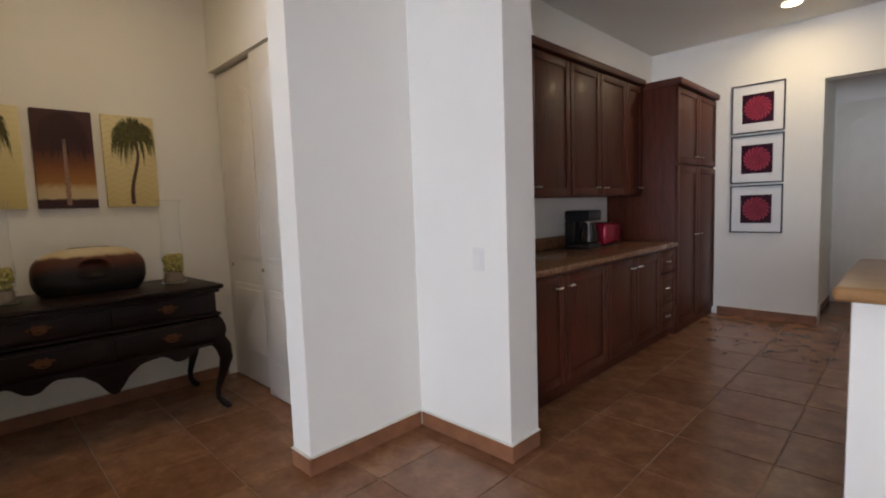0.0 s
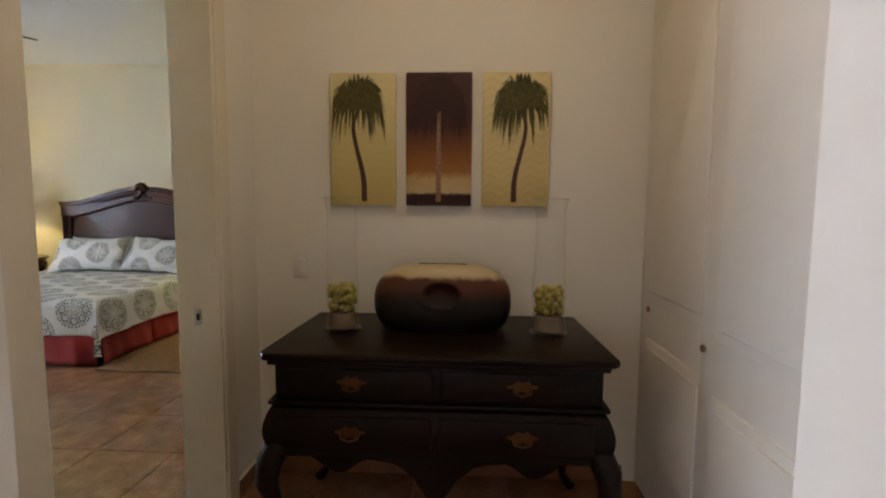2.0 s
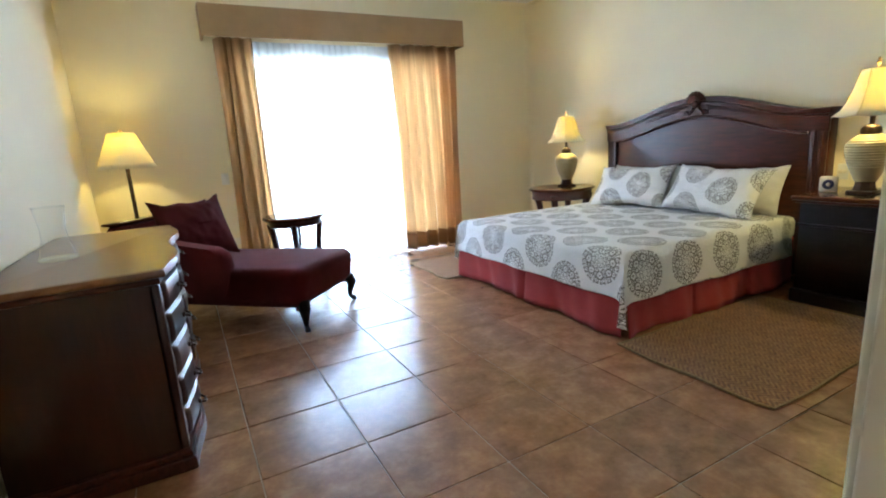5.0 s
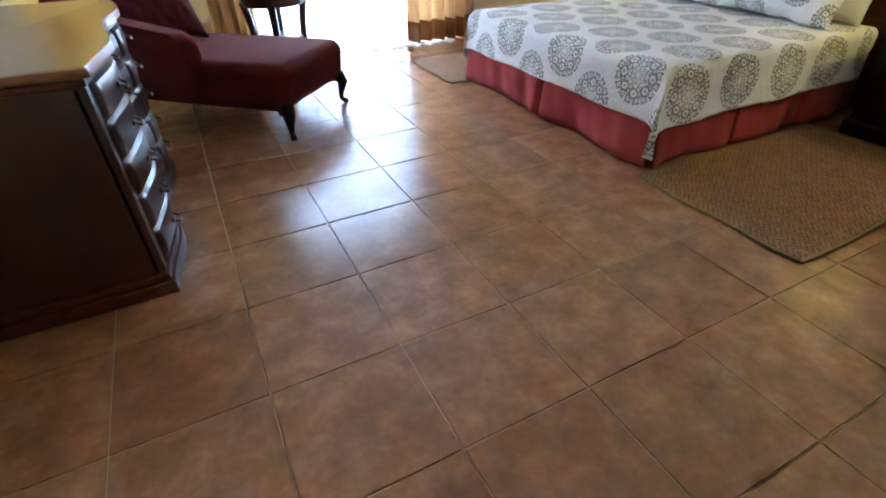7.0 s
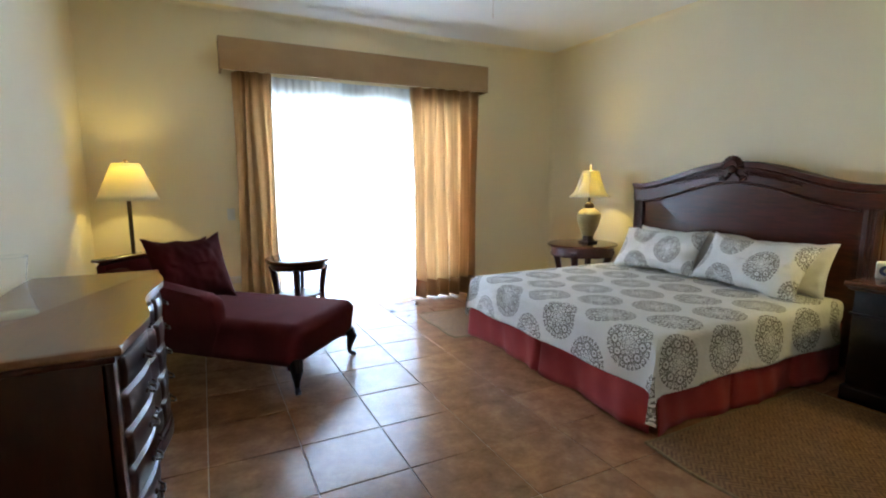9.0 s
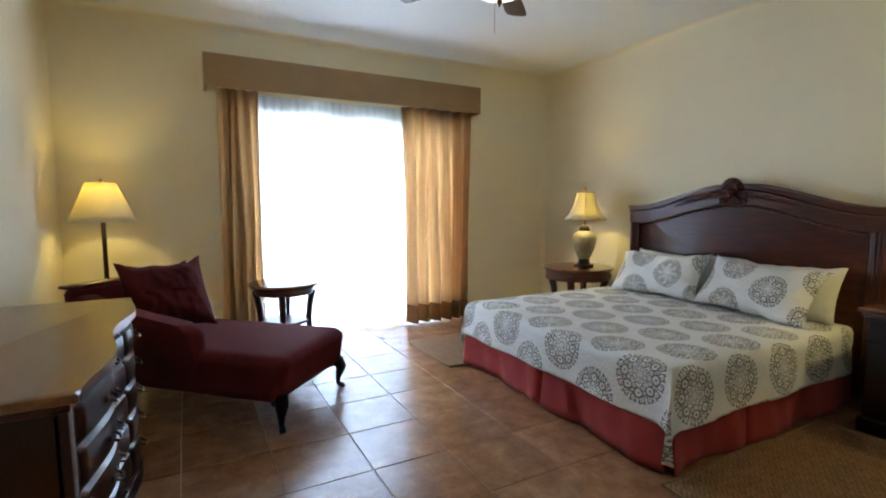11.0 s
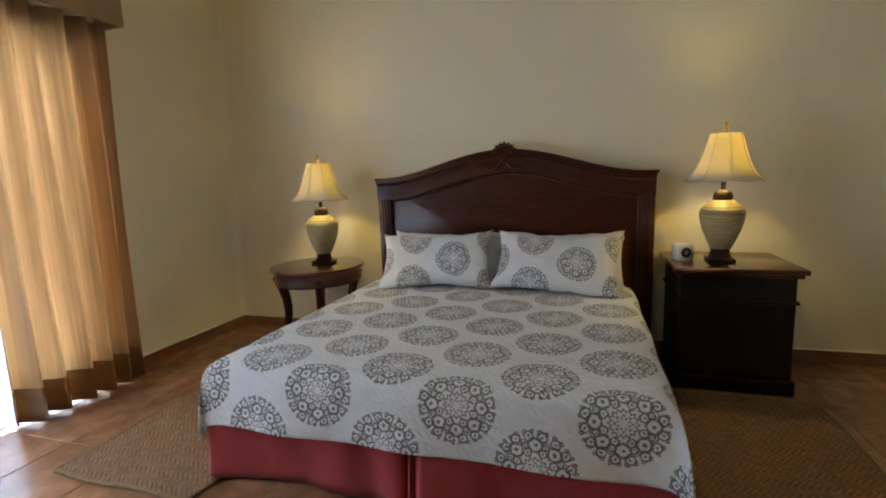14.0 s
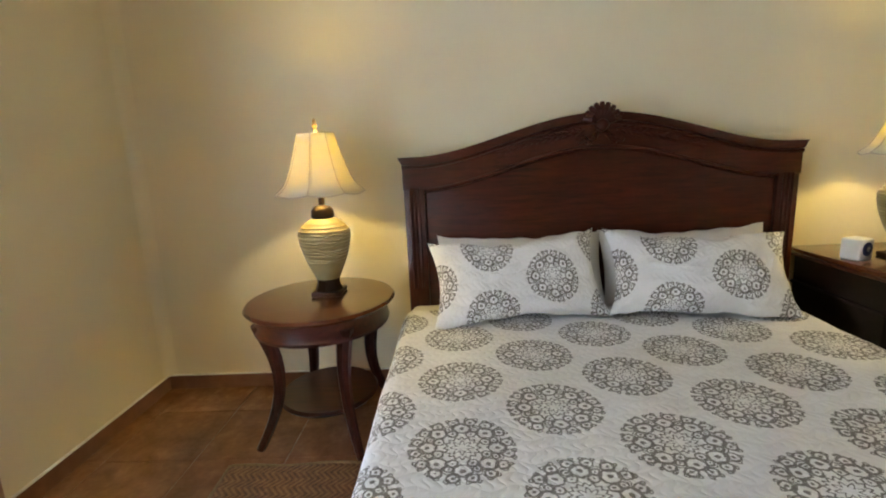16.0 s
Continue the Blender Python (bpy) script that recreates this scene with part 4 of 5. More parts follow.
def dresser_vase():
    e = thing("glass_vase", (-2.42, -3.02, 0.845), "empty clear glass hurricane vase on the dresser", "vase")
    prof = [(0.072, 0.0), (0.076, 0.006), (0.066, 0.03), (0.050, 0.09), (0.046, 0.14), (0.054, 0.20), (0.058, 0.235)]
    B().lathe(prof, 40, open_top=True).tube([(0.058 * math.cos(k * math.pi / 18), 0.058 * math.sin(k * math.pi / 18), 0.235) for k in range(37)], 0.0032, 6).done("glass", THIN, e)
    B().lathe([(0.071, 0.0015), (0.074, 0.007), (0.066, 0.012)], 36).done("foot", THIN, e)


dresser_vase()


# ---- bedroom: ceiling fan, rugs, switches ----
def ceiling_fan():
    e = thing("ceiling_fan", (-4.60, -2.99, -0.10), "five-blade dark wood ceiling fan with frosted light bowl", "fan")
    B().lathe([(0.07, 3.058), (0.075, 3.035), (0.05, 3.0), (0.016, 2.985), (0.016, 2.80), (0.05, 2.795)], 28).done("rod", BRONZE, e)
    B().lathe([(0.05, 2.795), (0.115, 2.78), (0.125, 2.755), (0.125, 2.70), (0.105, 2.68), (0.085, 2.672)], 36).done("motor", BRONZE, e)
    B().lathe([(0.085, 2.671), (0.09, 2.655), (0.075, 2.63), (0.06, 2.615)], 32).done("hub", plain("copper bronze", (0.30, 0.14, 0.07), 0.35, 0.9), e)
    B().lathe([(0.150, 2.618), (0.158, 2.608), (0.148, 2.585), (0.135, 2.555), (0.10, 2.525), (0.05, 2.508), (0.010, 2.503)], 36, wave=lambda a, z: 1 + 0.02 * math.sin(10 * a)).done("bowl", BOWL, e)
    B().lathe([(0.014, 2.5025), (0.016, 2.49), (0.006, 2.475), (0.003, 2.465)], 12).done("finial", BRONZE, e)
    B().tube([(0.03, 0.0, 2.49), (0.03, 0.0, 2.33)], 0.0012, 5).done("pull_chain", BRASS, e)
    for k in range(5):
        m = Matrix.Rotation(radians(154 + 72 * k), 4, "Z") @ Matrix.Translation((0, 0, 2.665)) @ Matrix.Rotation(radians(12), 4, "X")
        b = B()
        b.slab([(0.20, -0.050), (0.24, -0.058), (0.62, -0.070), (0.66, -0.062), (0.675, -0.03), (0.675, 0.03), (0.66, 0.062), (0.62, 0.070), (0.24, 0.058), (0.20, 0.050)], -0.004, 0.004, "z", 0.002)
        bl = b.done("blade", BLADE, e)
        bl.matrix_local = m
        ir = B().tube([(0.08, 0, 0.0), (0.14, 0.0, -0.012), (0.20, 0.015, -0.008), (0.26, 0.03, -0.007)], 0.010, 8).tube([(0.14, 0, -0.012), (0.20, -0.015, -0.008), (0.26, -0.03, -0.007)], 0.009, 8).done("bracket", BRONZE, e)
        ir.matrix_local = m


BLADE = wood("walnut blade", (0.05, 0.020, 0.010), (0.12, 0.050, 0.022), 0.3, (1.5, 14, 14))
bn = Net("frosted lit glass")
BOWL = bn.set(Base_Color=(0.9, 0.86, 0.78), Roughness=0.4, Emission_Color=(1.0, 0.86, 0.66, 1), Emission_Strength=2.2)
ceiling_fan()


def rug(name, x0, x1, y0, y1, label):
    e = thing(name, ((x0 + x1) / 2, (y0 + y1) / 2, 0.0), label, "rug", "jute rugs")
    w, d = (x1 - x0) / 2, (y1 - y0) / 2
    rnd = random.Random(5)
    o = [rnd.uniform(0, 6) for _ in range(4)]

    def f(u, v):
        a, c = 2 * u - 1, 2 * v - 1
        x = a * w * (1 - 0.012 * c ** 4) + 0.008 * math.sin(6 * c + o[0]) * abs(a)
        y = c * d * (1 - 0.012 * a ** 4) + 0.008 * math.sin(5 * a + o[1]) * abs(c)
        return (x, y, 0.012 + 0.0015 * math.sin(20 * x) * math.sin(17 * y))

    B().sheet(f, 50, 50).done("weave", JUTE, e, thick=0.009)
    pts = [f(i / 40, 0) for i in range(40)] + [f(1, i / 40) for i in range(40)] + [f(1 - i / 40, 1) for i in range(40)] + [f(0, 1 - i / 40) for i in range(41)]
    B().tube([(p[0], p[1], 0.010) for p in pts], 0.008, 6).done("edge", JUTE_EDGE, e)


rug("rug", -6.55, -5.07, -2.28, -1.40, "woven jute rug on the tiles beside the bed")
rug("rug", -6.45, -4.98, -5.04, -4.22, "woven jute rug on the tiles beside the bed")


def wall_plate(name, m, w, h, label, toggle=True):
    """Faces +x before m is applied."""
    e = thing(name, m, label, "switch" if toggle else "outlet")
    B().box(0, 0.006, -w / 2, w / 2, -h / 2, h / 2, 0.002).done("plate", PLASTIC, e)
    if toggle:
        B().box(0.006, 0.011, -w * 0.23, w * 0.23, -h * 0.29, h * 0.29, 0.002).done("rocker", PLASTIC, e)
    else:
        for s in (-1, 1):
            B().box(0.006, 0.008, s * w * 0.22 - 0.014, s * w * 0.22 + 0.014, -0.014, 0.014, 0.002).done("socket", TRIM, e)


wall_plate("light_switch", pose(-3.34, YS, 1.04, 0, 0, 90), 0.07, 0.115, "white rocker switch on the cream wall")
wall_plate("wall_outlet", pose(-3.34, YS, 0.39, 0, 0, 90), 0.115, 0.07, "white outlet low on the cream wall", False)
wall_plate("wall_outlet", pose(XW, -2.135, 0.86, 0, 0, 0), 0.07, 0.115, "white outlet plate beside the headboard", False)
wall_plate("light_switch", pose(XB, -0.15, 1.03, 0, 0, 0), 0.08, 0.12, "white rocker switch beside the bedroom doorway")
wall_plate("light_switch", pose(-1.54, 1.80, 0.985, 0, 0, -90), 0.07, 0.115, "white rocker switch on the white wall")


# ---- hall nook: console and what stands on it ----
CX, CY0, CY1, CZ = -3.12, -0.075, 1.165, 0.81


DULL = plain("dulled brass", (0.12, 0.055, 0.022), 0.45, 0.8)


def console():
    e = thing("console_table", (0, 0, 0), "dark espresso carved console with cabriole legs", "console")
    xb = XB + 0.03
    mid = (CY0 + CY1) / 2
    B().slab([(xb, CY0 + 0.02), (xb, CY1 - 0.02), (CX - 0.02, CY1), (CX, CY1 - 0.02), (CX, CY0 + 0.02), (CX - 0.02, CY0)], CZ - 0.028, CZ, "z", 0.008).done("top", ESPRESSO, e)
    B().box(xb, CX - 0.02, CY0 + 0.025, CY1 - 0.025, CZ - 0.05, CZ - 0.0285, 0.008).done("moulding", ESPRESSO, e)
    B().box(xb, CX - 0.045, CY0 + 0.045, CY1 - 0.045, 0.63, CZ - 0.0505, 0.004).done("body", ESPRESSO, e)
    B().box(xb, CX - 0.03, CY0 + 0.02, CY1 - 0.02, 0.612, 0.6295, 0.007).done("moulding", ESPRESSO, e)

    # bombe lower case: swells outwards below the waist
    def f(u, v):
        a = 2 * u - 1
        bulge = 0.030 * math.sin(math.pi * v) ** 0.8
        z = 0.43 + 0.18 * v
        edge = 0.02
        path = u * 3
        if path < 1:
            return (xb + (CX - 0.045 + bulge - xb) * path, CY0 + 0.035 - bulge, z)
        if path < 2:
            return (CX - 0.045 + bulge, CY0 + 0.035 - bulge + (CY1 - CY0 - 0.07 + 2 * bulge) * (path - 1), z)
        return (CX - 0.045 + bulge + (xb - CX + 0.045 - bulge) * (path - 2), CY1 - 0.035 + bulge, z)

    B().sheet(f, 90, 12).done("body", ESPRESSO, e, thick=0.012)
    # scalloped apron with a drop in the middle
    low = []
    n = 60
    for i in range(n + 1):
        t = abs(2 * i / n - 1)
        z = 0.425
        z -= 0.125 * math.exp(-(t / 0.13) ** 2) + 0.035 * math.exp(-(t / 0.30) ** 2)
        z -= 0.055 * math.exp(-((t - 0.62) / 0.11) ** 4)
        low.append((CY0 + 0.06 + (CY1 - CY0 - 0.12) * i / n, z))
    B().slab(low + [(CY1 - 0.06, 0.45), (CY0 + 0.06, 0.45)], CX - 0.065, CX - 0.035, "x", 0.005).done("apron", ESPRESSO, e)
    for y, s in ((CY0 + 0.05, -1), (CY1 - 0.05, 1)):
        for x, o in ((CX - 0.06, 1), (xb + 0.05, 0)):
            pts = [(x - 0.01 * o, y, 0.46), (x + 0.028 * o, y + s * 0.028, 0.40), (x + 0.035 * o, y + s * 0.036, 0.33), (x + 0.016 * o, y + s * 0.018, 0.24), (x - 0.010 * o, y - s * 0.012, 0.13), (x - 0.012 * o, y - s * 0.012, 0.07), (x + 0.012 * o, y + s * 0.012, 0.030), (x + 0.034 * o, y + s * 0.034, 0.012), (x + 0.040 * o, y + s * 0.040, 0.002)]
            B().tube(pts, [0.050, 0.047, 0.040, 0.028, 0.019, 0.017, 0.022, 0.022, 0.010], 12).done("leg", ESPRESSO, e)
    for z0, z1, x in ((0.645, 0.745, CX - 0.045), (0.47, 0.585, CX - 0.015)):
        for a, c in ((CY0 + 0.08, mid - 0.015), (mid + 0.015, CY1 - 0.08)):
            d = B().box(x - 0.012, x + 0.007, a, c, z0, z1, 0.005).done("drawer", ESPRESSO, e)
            yk, zk = (a + c) / 2 + (-0.02 if a < mid else 0.02), (z0 + z1) / 2
            h = B()
            xx = x + 0.009
            h.slab([(yk + 0.045 * math.cos(q) * (1 + 0.22 * math.cos(4 * q)), zk + 0.006 + 0.021 * math.sin(q) * (1 + 0.25 * math.cos(6 * q))) for q in [2 * math.pi * i / 40 for i in range(40)]], xx, xx + 0.003, "x")
            h.tube([(xx, yk - 0.034, zk + 0.006), (xx + 0.016, yk - 0.028, zk - 0.012), (xx + 0.018, yk, zk - 0.020), (xx + 0.016, yk + 0.028, zk - 0.012), (xx, yk + 0.034, zk + 0.006)], 0.004, 8)
            h.done("handle", DULL, d)


console()


def vessel():
    """A wide pillow-shaped stoneware vessel with a slot on top and a pierced hollow in its face."""
    e = thing("ceramic_vessel", (-3.52, 0.545, CZ), "wide pillow-shaped stoneware vessel, cream above brown and black", "vessel")
    W, D, Hh = 0.285, 0.105, 0.270

    def f(u, v):
        a, t = 2 * math.pi * u, math.pi * v
        k = 0.62
        s = abs(math.sin(t)) ** 0.62
        y = W * s * math.copysign(abs(math.cos(a)) ** 0.7, math.cos(a))
        x = D * s * math.copysign(abs(math.sin(a)) ** 0.9, math.sin(a))
        z = -0.04 + (Hh + 0.04) * (0.5 - 0.5 * math.copysign(abs(math.cos(t)) ** 0.8, math.cos(t)))
        if x > 0:
            q = math.hypot(y / 0.062, (z - 0.155) / 0.042)
            x -= 0.050 * math.exp(-q ** 2.4)
            x += 0.010 * math.exp(-((q - 1.25) / 0.25) ** 2)
        return (x, y, max(0.0, z))

    B().sheet(f, 180, 100).done("body", POT, e)
    B().slab([(0.012 * math.cos(q), 0.10 * math.sin(q)) for q in [2 * math.pi * i / 24 for i in range(24)]], Hh - 0.004, Hh + 0.002, "z").done("slot", BLACK, e)


pn = Net("dipped stoneware")
pc = pn.coords()
pz = pn.node("ShaderNodeSeparateXYZ", Vector=pc).outputs[2]
pw = pn.m("ADD", pn.m("MULTIPLY", pz, 3.6), pn.m("MULTIPLY", pn.m("SUBTRACT", pn.noise(9, pc, 5), 0.5), 0.22))
pn.bump(pn.noise(60, pc, 4), 0.15, 0.004)
POT = pn.set(Base_Color=pn.ramp(pw, [(0.0, (0.008, 0.007, 0.008)), (0.45, (0.012, 0.009, 0.009)), (0.62, (0.085, 0.024, 0.011)), (0.77, (0.11, 0.036, 0.015)), (0.83, (0.52, 0.41, 0.24)), (1.0, (0.62, 0.52, 0.34))]), Roughness=0.38, Specular_IOR_Level=0.3)
vessel()


def fruit_vase(y, label):
    e = thing("glass_vase", (-3.46, y, CZ), label, "vase", "hurricane vases")
    prof = [(0.074, 0.0), (0.077, 0.008), (0.069, 0.030), (0.062, 0.07), (0.063, 0.12), (0.067, 0.17), (0.064, 0.22), (0.057, 0.26), (0.062, 0.31), (0.055, 0.36), (0.060, 0.42), (0.056, 0.47), (0.068, 0.54)]
    B().lathe(prof, 40, open_top=True).tube([(0.068 * math.cos(k * math.pi / 18), 0.068 * math.sin(k * math.pi / 18), 0.54) for k in range(37)], 0.0032, 6).done("glass", THIN, e)
    B().lathe([(0.072, 0.0015), (0.075, 0.009), (0.064, 0.013)], 36).done("foot", THIN, e)
    B().lathe([(0.056, 0.014), (0.060, 0.020), (0.053, 0.072), (0.048, 0.076)], 28).done("sand", plain("pale sand", (0.22, 0.16, 0.10), 0.95, var=0.3, scale=180), e)
    rnd = random.Random(int(y * 100) + 3)
    b = B()
    put = []
    while len(put) < 84:
        a, r, z = rnd.uniform(0, 6.28), 0.050 * math.sqrt(rnd.random()), 0.088 + 0.095 * rnd.random()
        p = Vector((r * math.cos(a), r * math.sin(a), z))
        if all((p - q).length > 0.0165 for q in put):
            put.append(p)
            b.blob(p, (0.0135, 0.0125, 0.0145), 2, 0.12, 2.0)
    tagged(b.done("dried_fruit", FRUIT, e), kind="stuff")


FRUIT = plain("olive green dried fruit", (0.42, 0.35, 0.08), 0.5, var=0.5, scale=40)
fruit_vase(0.138, "tall glass hurricane vase with sand and green fruit")
fruit_vase(0.975, "tall glass hurricane vase with sand and green fruit")


def painting(y0, y1, z0, z1, palette, lean, label, waves):
    e = thing("palm_painting", (XB, (y0 + y1) / 2, z0), label, "painting", "palm tree paintings")
    w, h = y1 - y0, z1 - z0
    sky_c, band, leaf, bark = palette
    B().box(0.002, 0.035, -w / 2, w / 2, 0, h, 0.003).done("canvas", band, e)
    rnd = random.Random(int(y0 * 1000) + 11)
    x = 0.0362
    b = B()
    n = 18
    top_z = h * 0.72

    def axis(t):
        q = min(1.0, max(0.0, (t - 0.15) / 0.70))
        return lean * (0.050 * q * q * (3 - 2 * q) - 0.022 * max(0.0, (t - 0.85) / 0.15) - 0.006), h * 0.03 + (top_z - h * 0.03) * t

    for i in range(n):
        (ya, za), (yb, zb) = axis(i / n), axis((i + 0.97) / n)
        wa = 0.012 - 0.005 * i / n
        b.slab([(ya - wa, za), (ya + wa, za), (yb + wa * 1.1, zb), (yb - wa * 1.1, zb)], x, x + 0.0015, "x")
    b.done("trunk", bark, e)
    b = B()
    ty, tz = axis(1.0)
    fronds = [(-1 + 2 * (i + 0.5) / 15 + rnd.uniform(-0.03, 0.03), rnd.uniform(0.08, 0.16)) for i in range(15)]
    for i in range(460):
        side, hang = fronds[i % 15]
        ex = (side + rnd.gauss(0, 0.025)) * 0.136 - ty * (1 - abs(side))
        up = rnd.uniform(0.25, 1.0) * 0.27 * math.sqrt(max(0.0, 1 - (ex / 0.175) ** 2))
        end = -hang * rnd.uniform(-0.2, 1.15)
        pts = []
        for k in range(5):
            t = k / 4
            pts.append((ty + ex * (1.55 * t - 0.55 * t * t), tz + 2 * t * (1 - t) * up * 1.25 + t * t * end))
        hw = rnd.uniform(0.004, 0.010)
        pts = [(max(-w / 2 + 0.006, min(w / 2 - 0.006, p[0])), max(0.01, min(h - 0.008, p[1]))) for p in pts]
        xx = x + 0.0005 + 0.0016 * rnd.random()
        d = Vector((pts[-1][0] - pts[0][0], pts[-1][1] - pts[0][1]))
        s = Vector((-d.y, d.x)).normalized() * hw if d.length > 0.001 else Vector((hw, 0))
        va = [b.b.verts.new((xx, p[0] + s.x * (1 - k / 4), p[1] + s.y * (1 - k / 4))) for k, p in enumerate(pts)]
        vb = [b.b.verts.new((xx, p[0] - s.x * (1 - k / 4) * 0.99 - 1e-4, p[1] - s.y * (1 - k / 4) - 1e-4)) for k, p in enumerate(pts)]
        for k in range(4):
            b.b.faces.new((va[k], va[k + 1], vb[k + 1], vb[k]))
    b.done("leaf", leaf, e, smooth=False)
    if waves == "grass":
        b = B()
        b.slab([(-w / 2 + 0.003, 0.003), (w / 2 - 0.003, 0.003)] + [(w / 2 - 0.003 - (w - 0.006) * i / 60, 0.045 + 0.012 * ((i * 7) % 3) / 2) for i in range(61)], x, x + 0.0012, "x")
        b.done("grass", leaf, e, smooth=False)


def canvas_mat(name, stops, wav=0.0):
    n = Net(name)
    v = n.coords()
    s = n.node("ShaderNodeSeparateXYZ", Vector=v)
    z = s.outputs[2]
    if wav:
        z = n.m("ADD", z, n.m("MULTIPLY", n.m("SINE", n.m("MULTIPLY", s.outputs[1], 70.0)), wav))
    stripe = n.m("MULTIPLY", n.m("SINE", n.m("MULTIPLY", z, 160.0)), 0.5 if wav else 0.25)
    f = n.m("ADD", n.m("DIVIDE", z, 0.6), n.m("MULTIPLY", n.m("SUBTRACT", n.noise(30, v, 4), 0.5), 0.07))
    col = n.mix(n.m("MULTIPLY", n.m("MAXIMUM", stripe, 0.0), 0.35), n.ramp(f, stops), (0.48, 0.35, 0.11))
    if stops[0][1][0] < 0.1:
        col = n.ramp(f, stops)
    n.bump(n.noise(350, v, 2), 0.2, 0.002)
    return n.set(Base_Color=col, Roughness=0.6)


SAND1 = canvas_mat("sand painted canvas", [(0.0, (0.62, 0.48, 0.17)), (0.45, (0.70, 0.58, 0.26)), (1.0, (0.74, 0.64, 0.36))])
SAND2 = canvas_mat("rippled sand canvas", [(0.0, (0.68, 0.54, 0.23)), (0.5, (0.74, 0.61, 0.31)), (1.0, (0.76, 0.65, 0.36))], 0.012)
DUSK = canvas_mat("dusk canvas", [(0.0, (0.05, 0.008, 0.008)), (0.075, (0.05, 0.008, 0.008)), (0.10, (0.62, 0.48, 0.26)), (0.20, (0.60, 0.42, 0.20)), (0.26, (0.36, 0.15, 0.03)), (0.46, (0.18, 0.055, 0.012)), (0.60, (0.060, 0.010, 0.010)), (1.0, (0.045, 0.007, 0.009))])
GREENL = plain("olive palm paint", (0.085, 0.075, 0.014), 0.6, var=0.5, scale=60)
REDL = plain("oxblood palm paint", (0.035, 0.006, 0.007), 0.6, var=0.4, scale=60)
BARK = plain("brown bark paint", (0.085, 0.035, 0.025), 0.6, var=0.5, scale=80)
BARK2 = plain("pale bark paint", (0.30, 0.17, 0.12), 0.6, var=0.5, scale=80)
painting(0.01, 0.31, 1.32, 1.92, (None, SAND1, GREENL, BARK), -1, "canvas of a green palm on golden sand", "")
painting(0.36, 0.66, 1.32, 1.92, (None, DUSK, REDL, BARK2), 0, "dark canvas of a palm against an orange dusk", "grass")
painting(0.71, 1.01, 1.32, 1.92, (None, SAND2, GREENL, BARK), 1, "canvas of a green palm on rippled sand", "")


# ---- kitchen ----
def shaker(parent, y0, y1, z0, z1, x, mat, handle=None, nm="door"):
    """A framed cabinet front facing +x."""
    f = 0.055
    d = B().box(x, x + 0.012, y0, y1, z0, z1, 0.002).done(nm, mat, parent)
    b = B()
    b.box(x + 0.0125, x + 0.020, y0, y0 + f, z0, z1, 0.002).box(x + 0.0125, x + 0.020, y1 - f, y1, z0, z1, 0.002)
    b.box(x + 0.0125, x + 0.020, y0 + f, y1 - f, z0, z0 + f, 0.002).box(x + 0.0125, x + 0.020, y0 + f, y1 - f, z1 - f, z1, 0.002)
    b.done("frame", mat, d)
    if handle:
        hy, hz = handle
        B().tube([(x + 0.02, hy - 0.03, hz), (x + 0.042, hy - 0.025, hz), (x + 0.042, hy + 0.025, hz), (x + 0.02, hy + 0.03, hz)], 0.005, 8).done("handle", STEEL, d)


def base_cabinets():
    xf, y0, y1 = -1.57, 2.19, 4.53
    e = thing("base_cabinet", (0, 0, 0), "cherry base cabinets with granite counter along the wall", "cabinet")
    B().box(-2.21, xf, y0, y1, 0.09, 0.825, 0.002).box(-2.21, xf - 0.04, y0, y1, 0.0, 0.089).done("body", CABINET, e)
    B().box(-2.21, xf + 0.045, y0 - 0.002, y1, 0.826, 0.866, 0.008).done("counter", COUNTER, e)
    B().box(-2.21, -2.19, y0, y1, 0.8665, 0.965, 0.004).done("backsplash", COUNTER, e)
    ys = [y0 + 0.01, 2.62, 3.20, 3.68, 4.16]
    for i, (a, c) in enumerate(zip(ys, ys[1:])):
        shaker(e, a + 0.006, c - 0.006, 0.12, 0.80, xf, CABINET, (c - 0.07 if i % 2 == 0 else a + 0.07, 0.73))
    for z0, z1 in ((0.12, 0.33), (0.345, 0.60), (0.615, 0.80)):
        shaker(e, 4.166, 4.52, z0, z1, xf, CABINET, (4.34, (z0 + z1) / 2), "drawer")


def wall_cabinets():
    xf, y0, y1 = -1.87, 2.19, 4.55
    e = thing("wall_cabinet", (0, 0, 0), "cherry wall cabinets with crown above the counter", "cabinet")
    B().box(-2.21, xf, y0, y1, 1.29, 2.28, 0.002).done("body", CABINET, e)
    B().box(-2.21, xf + 0.05, y0, y1, 2.281, 2.34, 0.014).done("crown", CABINET, e)
    ys = [2.20, 2.72, 3.24, 3.72, 4.20, 4.54]
    for i, (a, c) in enumerate(zip(ys, ys[1:])):
        shaker(e, a + 0.006, c - 0.006, 1.30, 2.27, xf, CABINET, (c - 0.07 if i % 2 == 0 else a + 0.07, 1.36))


def pantry():
    xf, y0, y1 = -1.57, 4.56, 5.30
    e = thing("pantry_cabinet", (0, 0, 0), "tall cherry pantry cabinet with crown", "cabinet")
    B().box(-2.21, xf, y0, 5.69, 0.0, 2.25, 0.002).done("body", CABINET, e)
    B().box(-2.21, xf + 0.055, y0 - 0.02, 5.69, 2.251, 2.31, 0.014).done("crown", CABINET, e)
    for z0, z1 in ((0.08, 1.54), (1.57, 2.24)):
        for a, c, hy in ((4.57, 5.12, 5.06), (5.13, 5.68, 5.19)):
            shaker(e, a, c, z0, z1, xf, CABINET, (hy, z0 + 0.07 if z0 > 1 else 0.9))


base_cabinets()
wall_cabinets()
pantry()


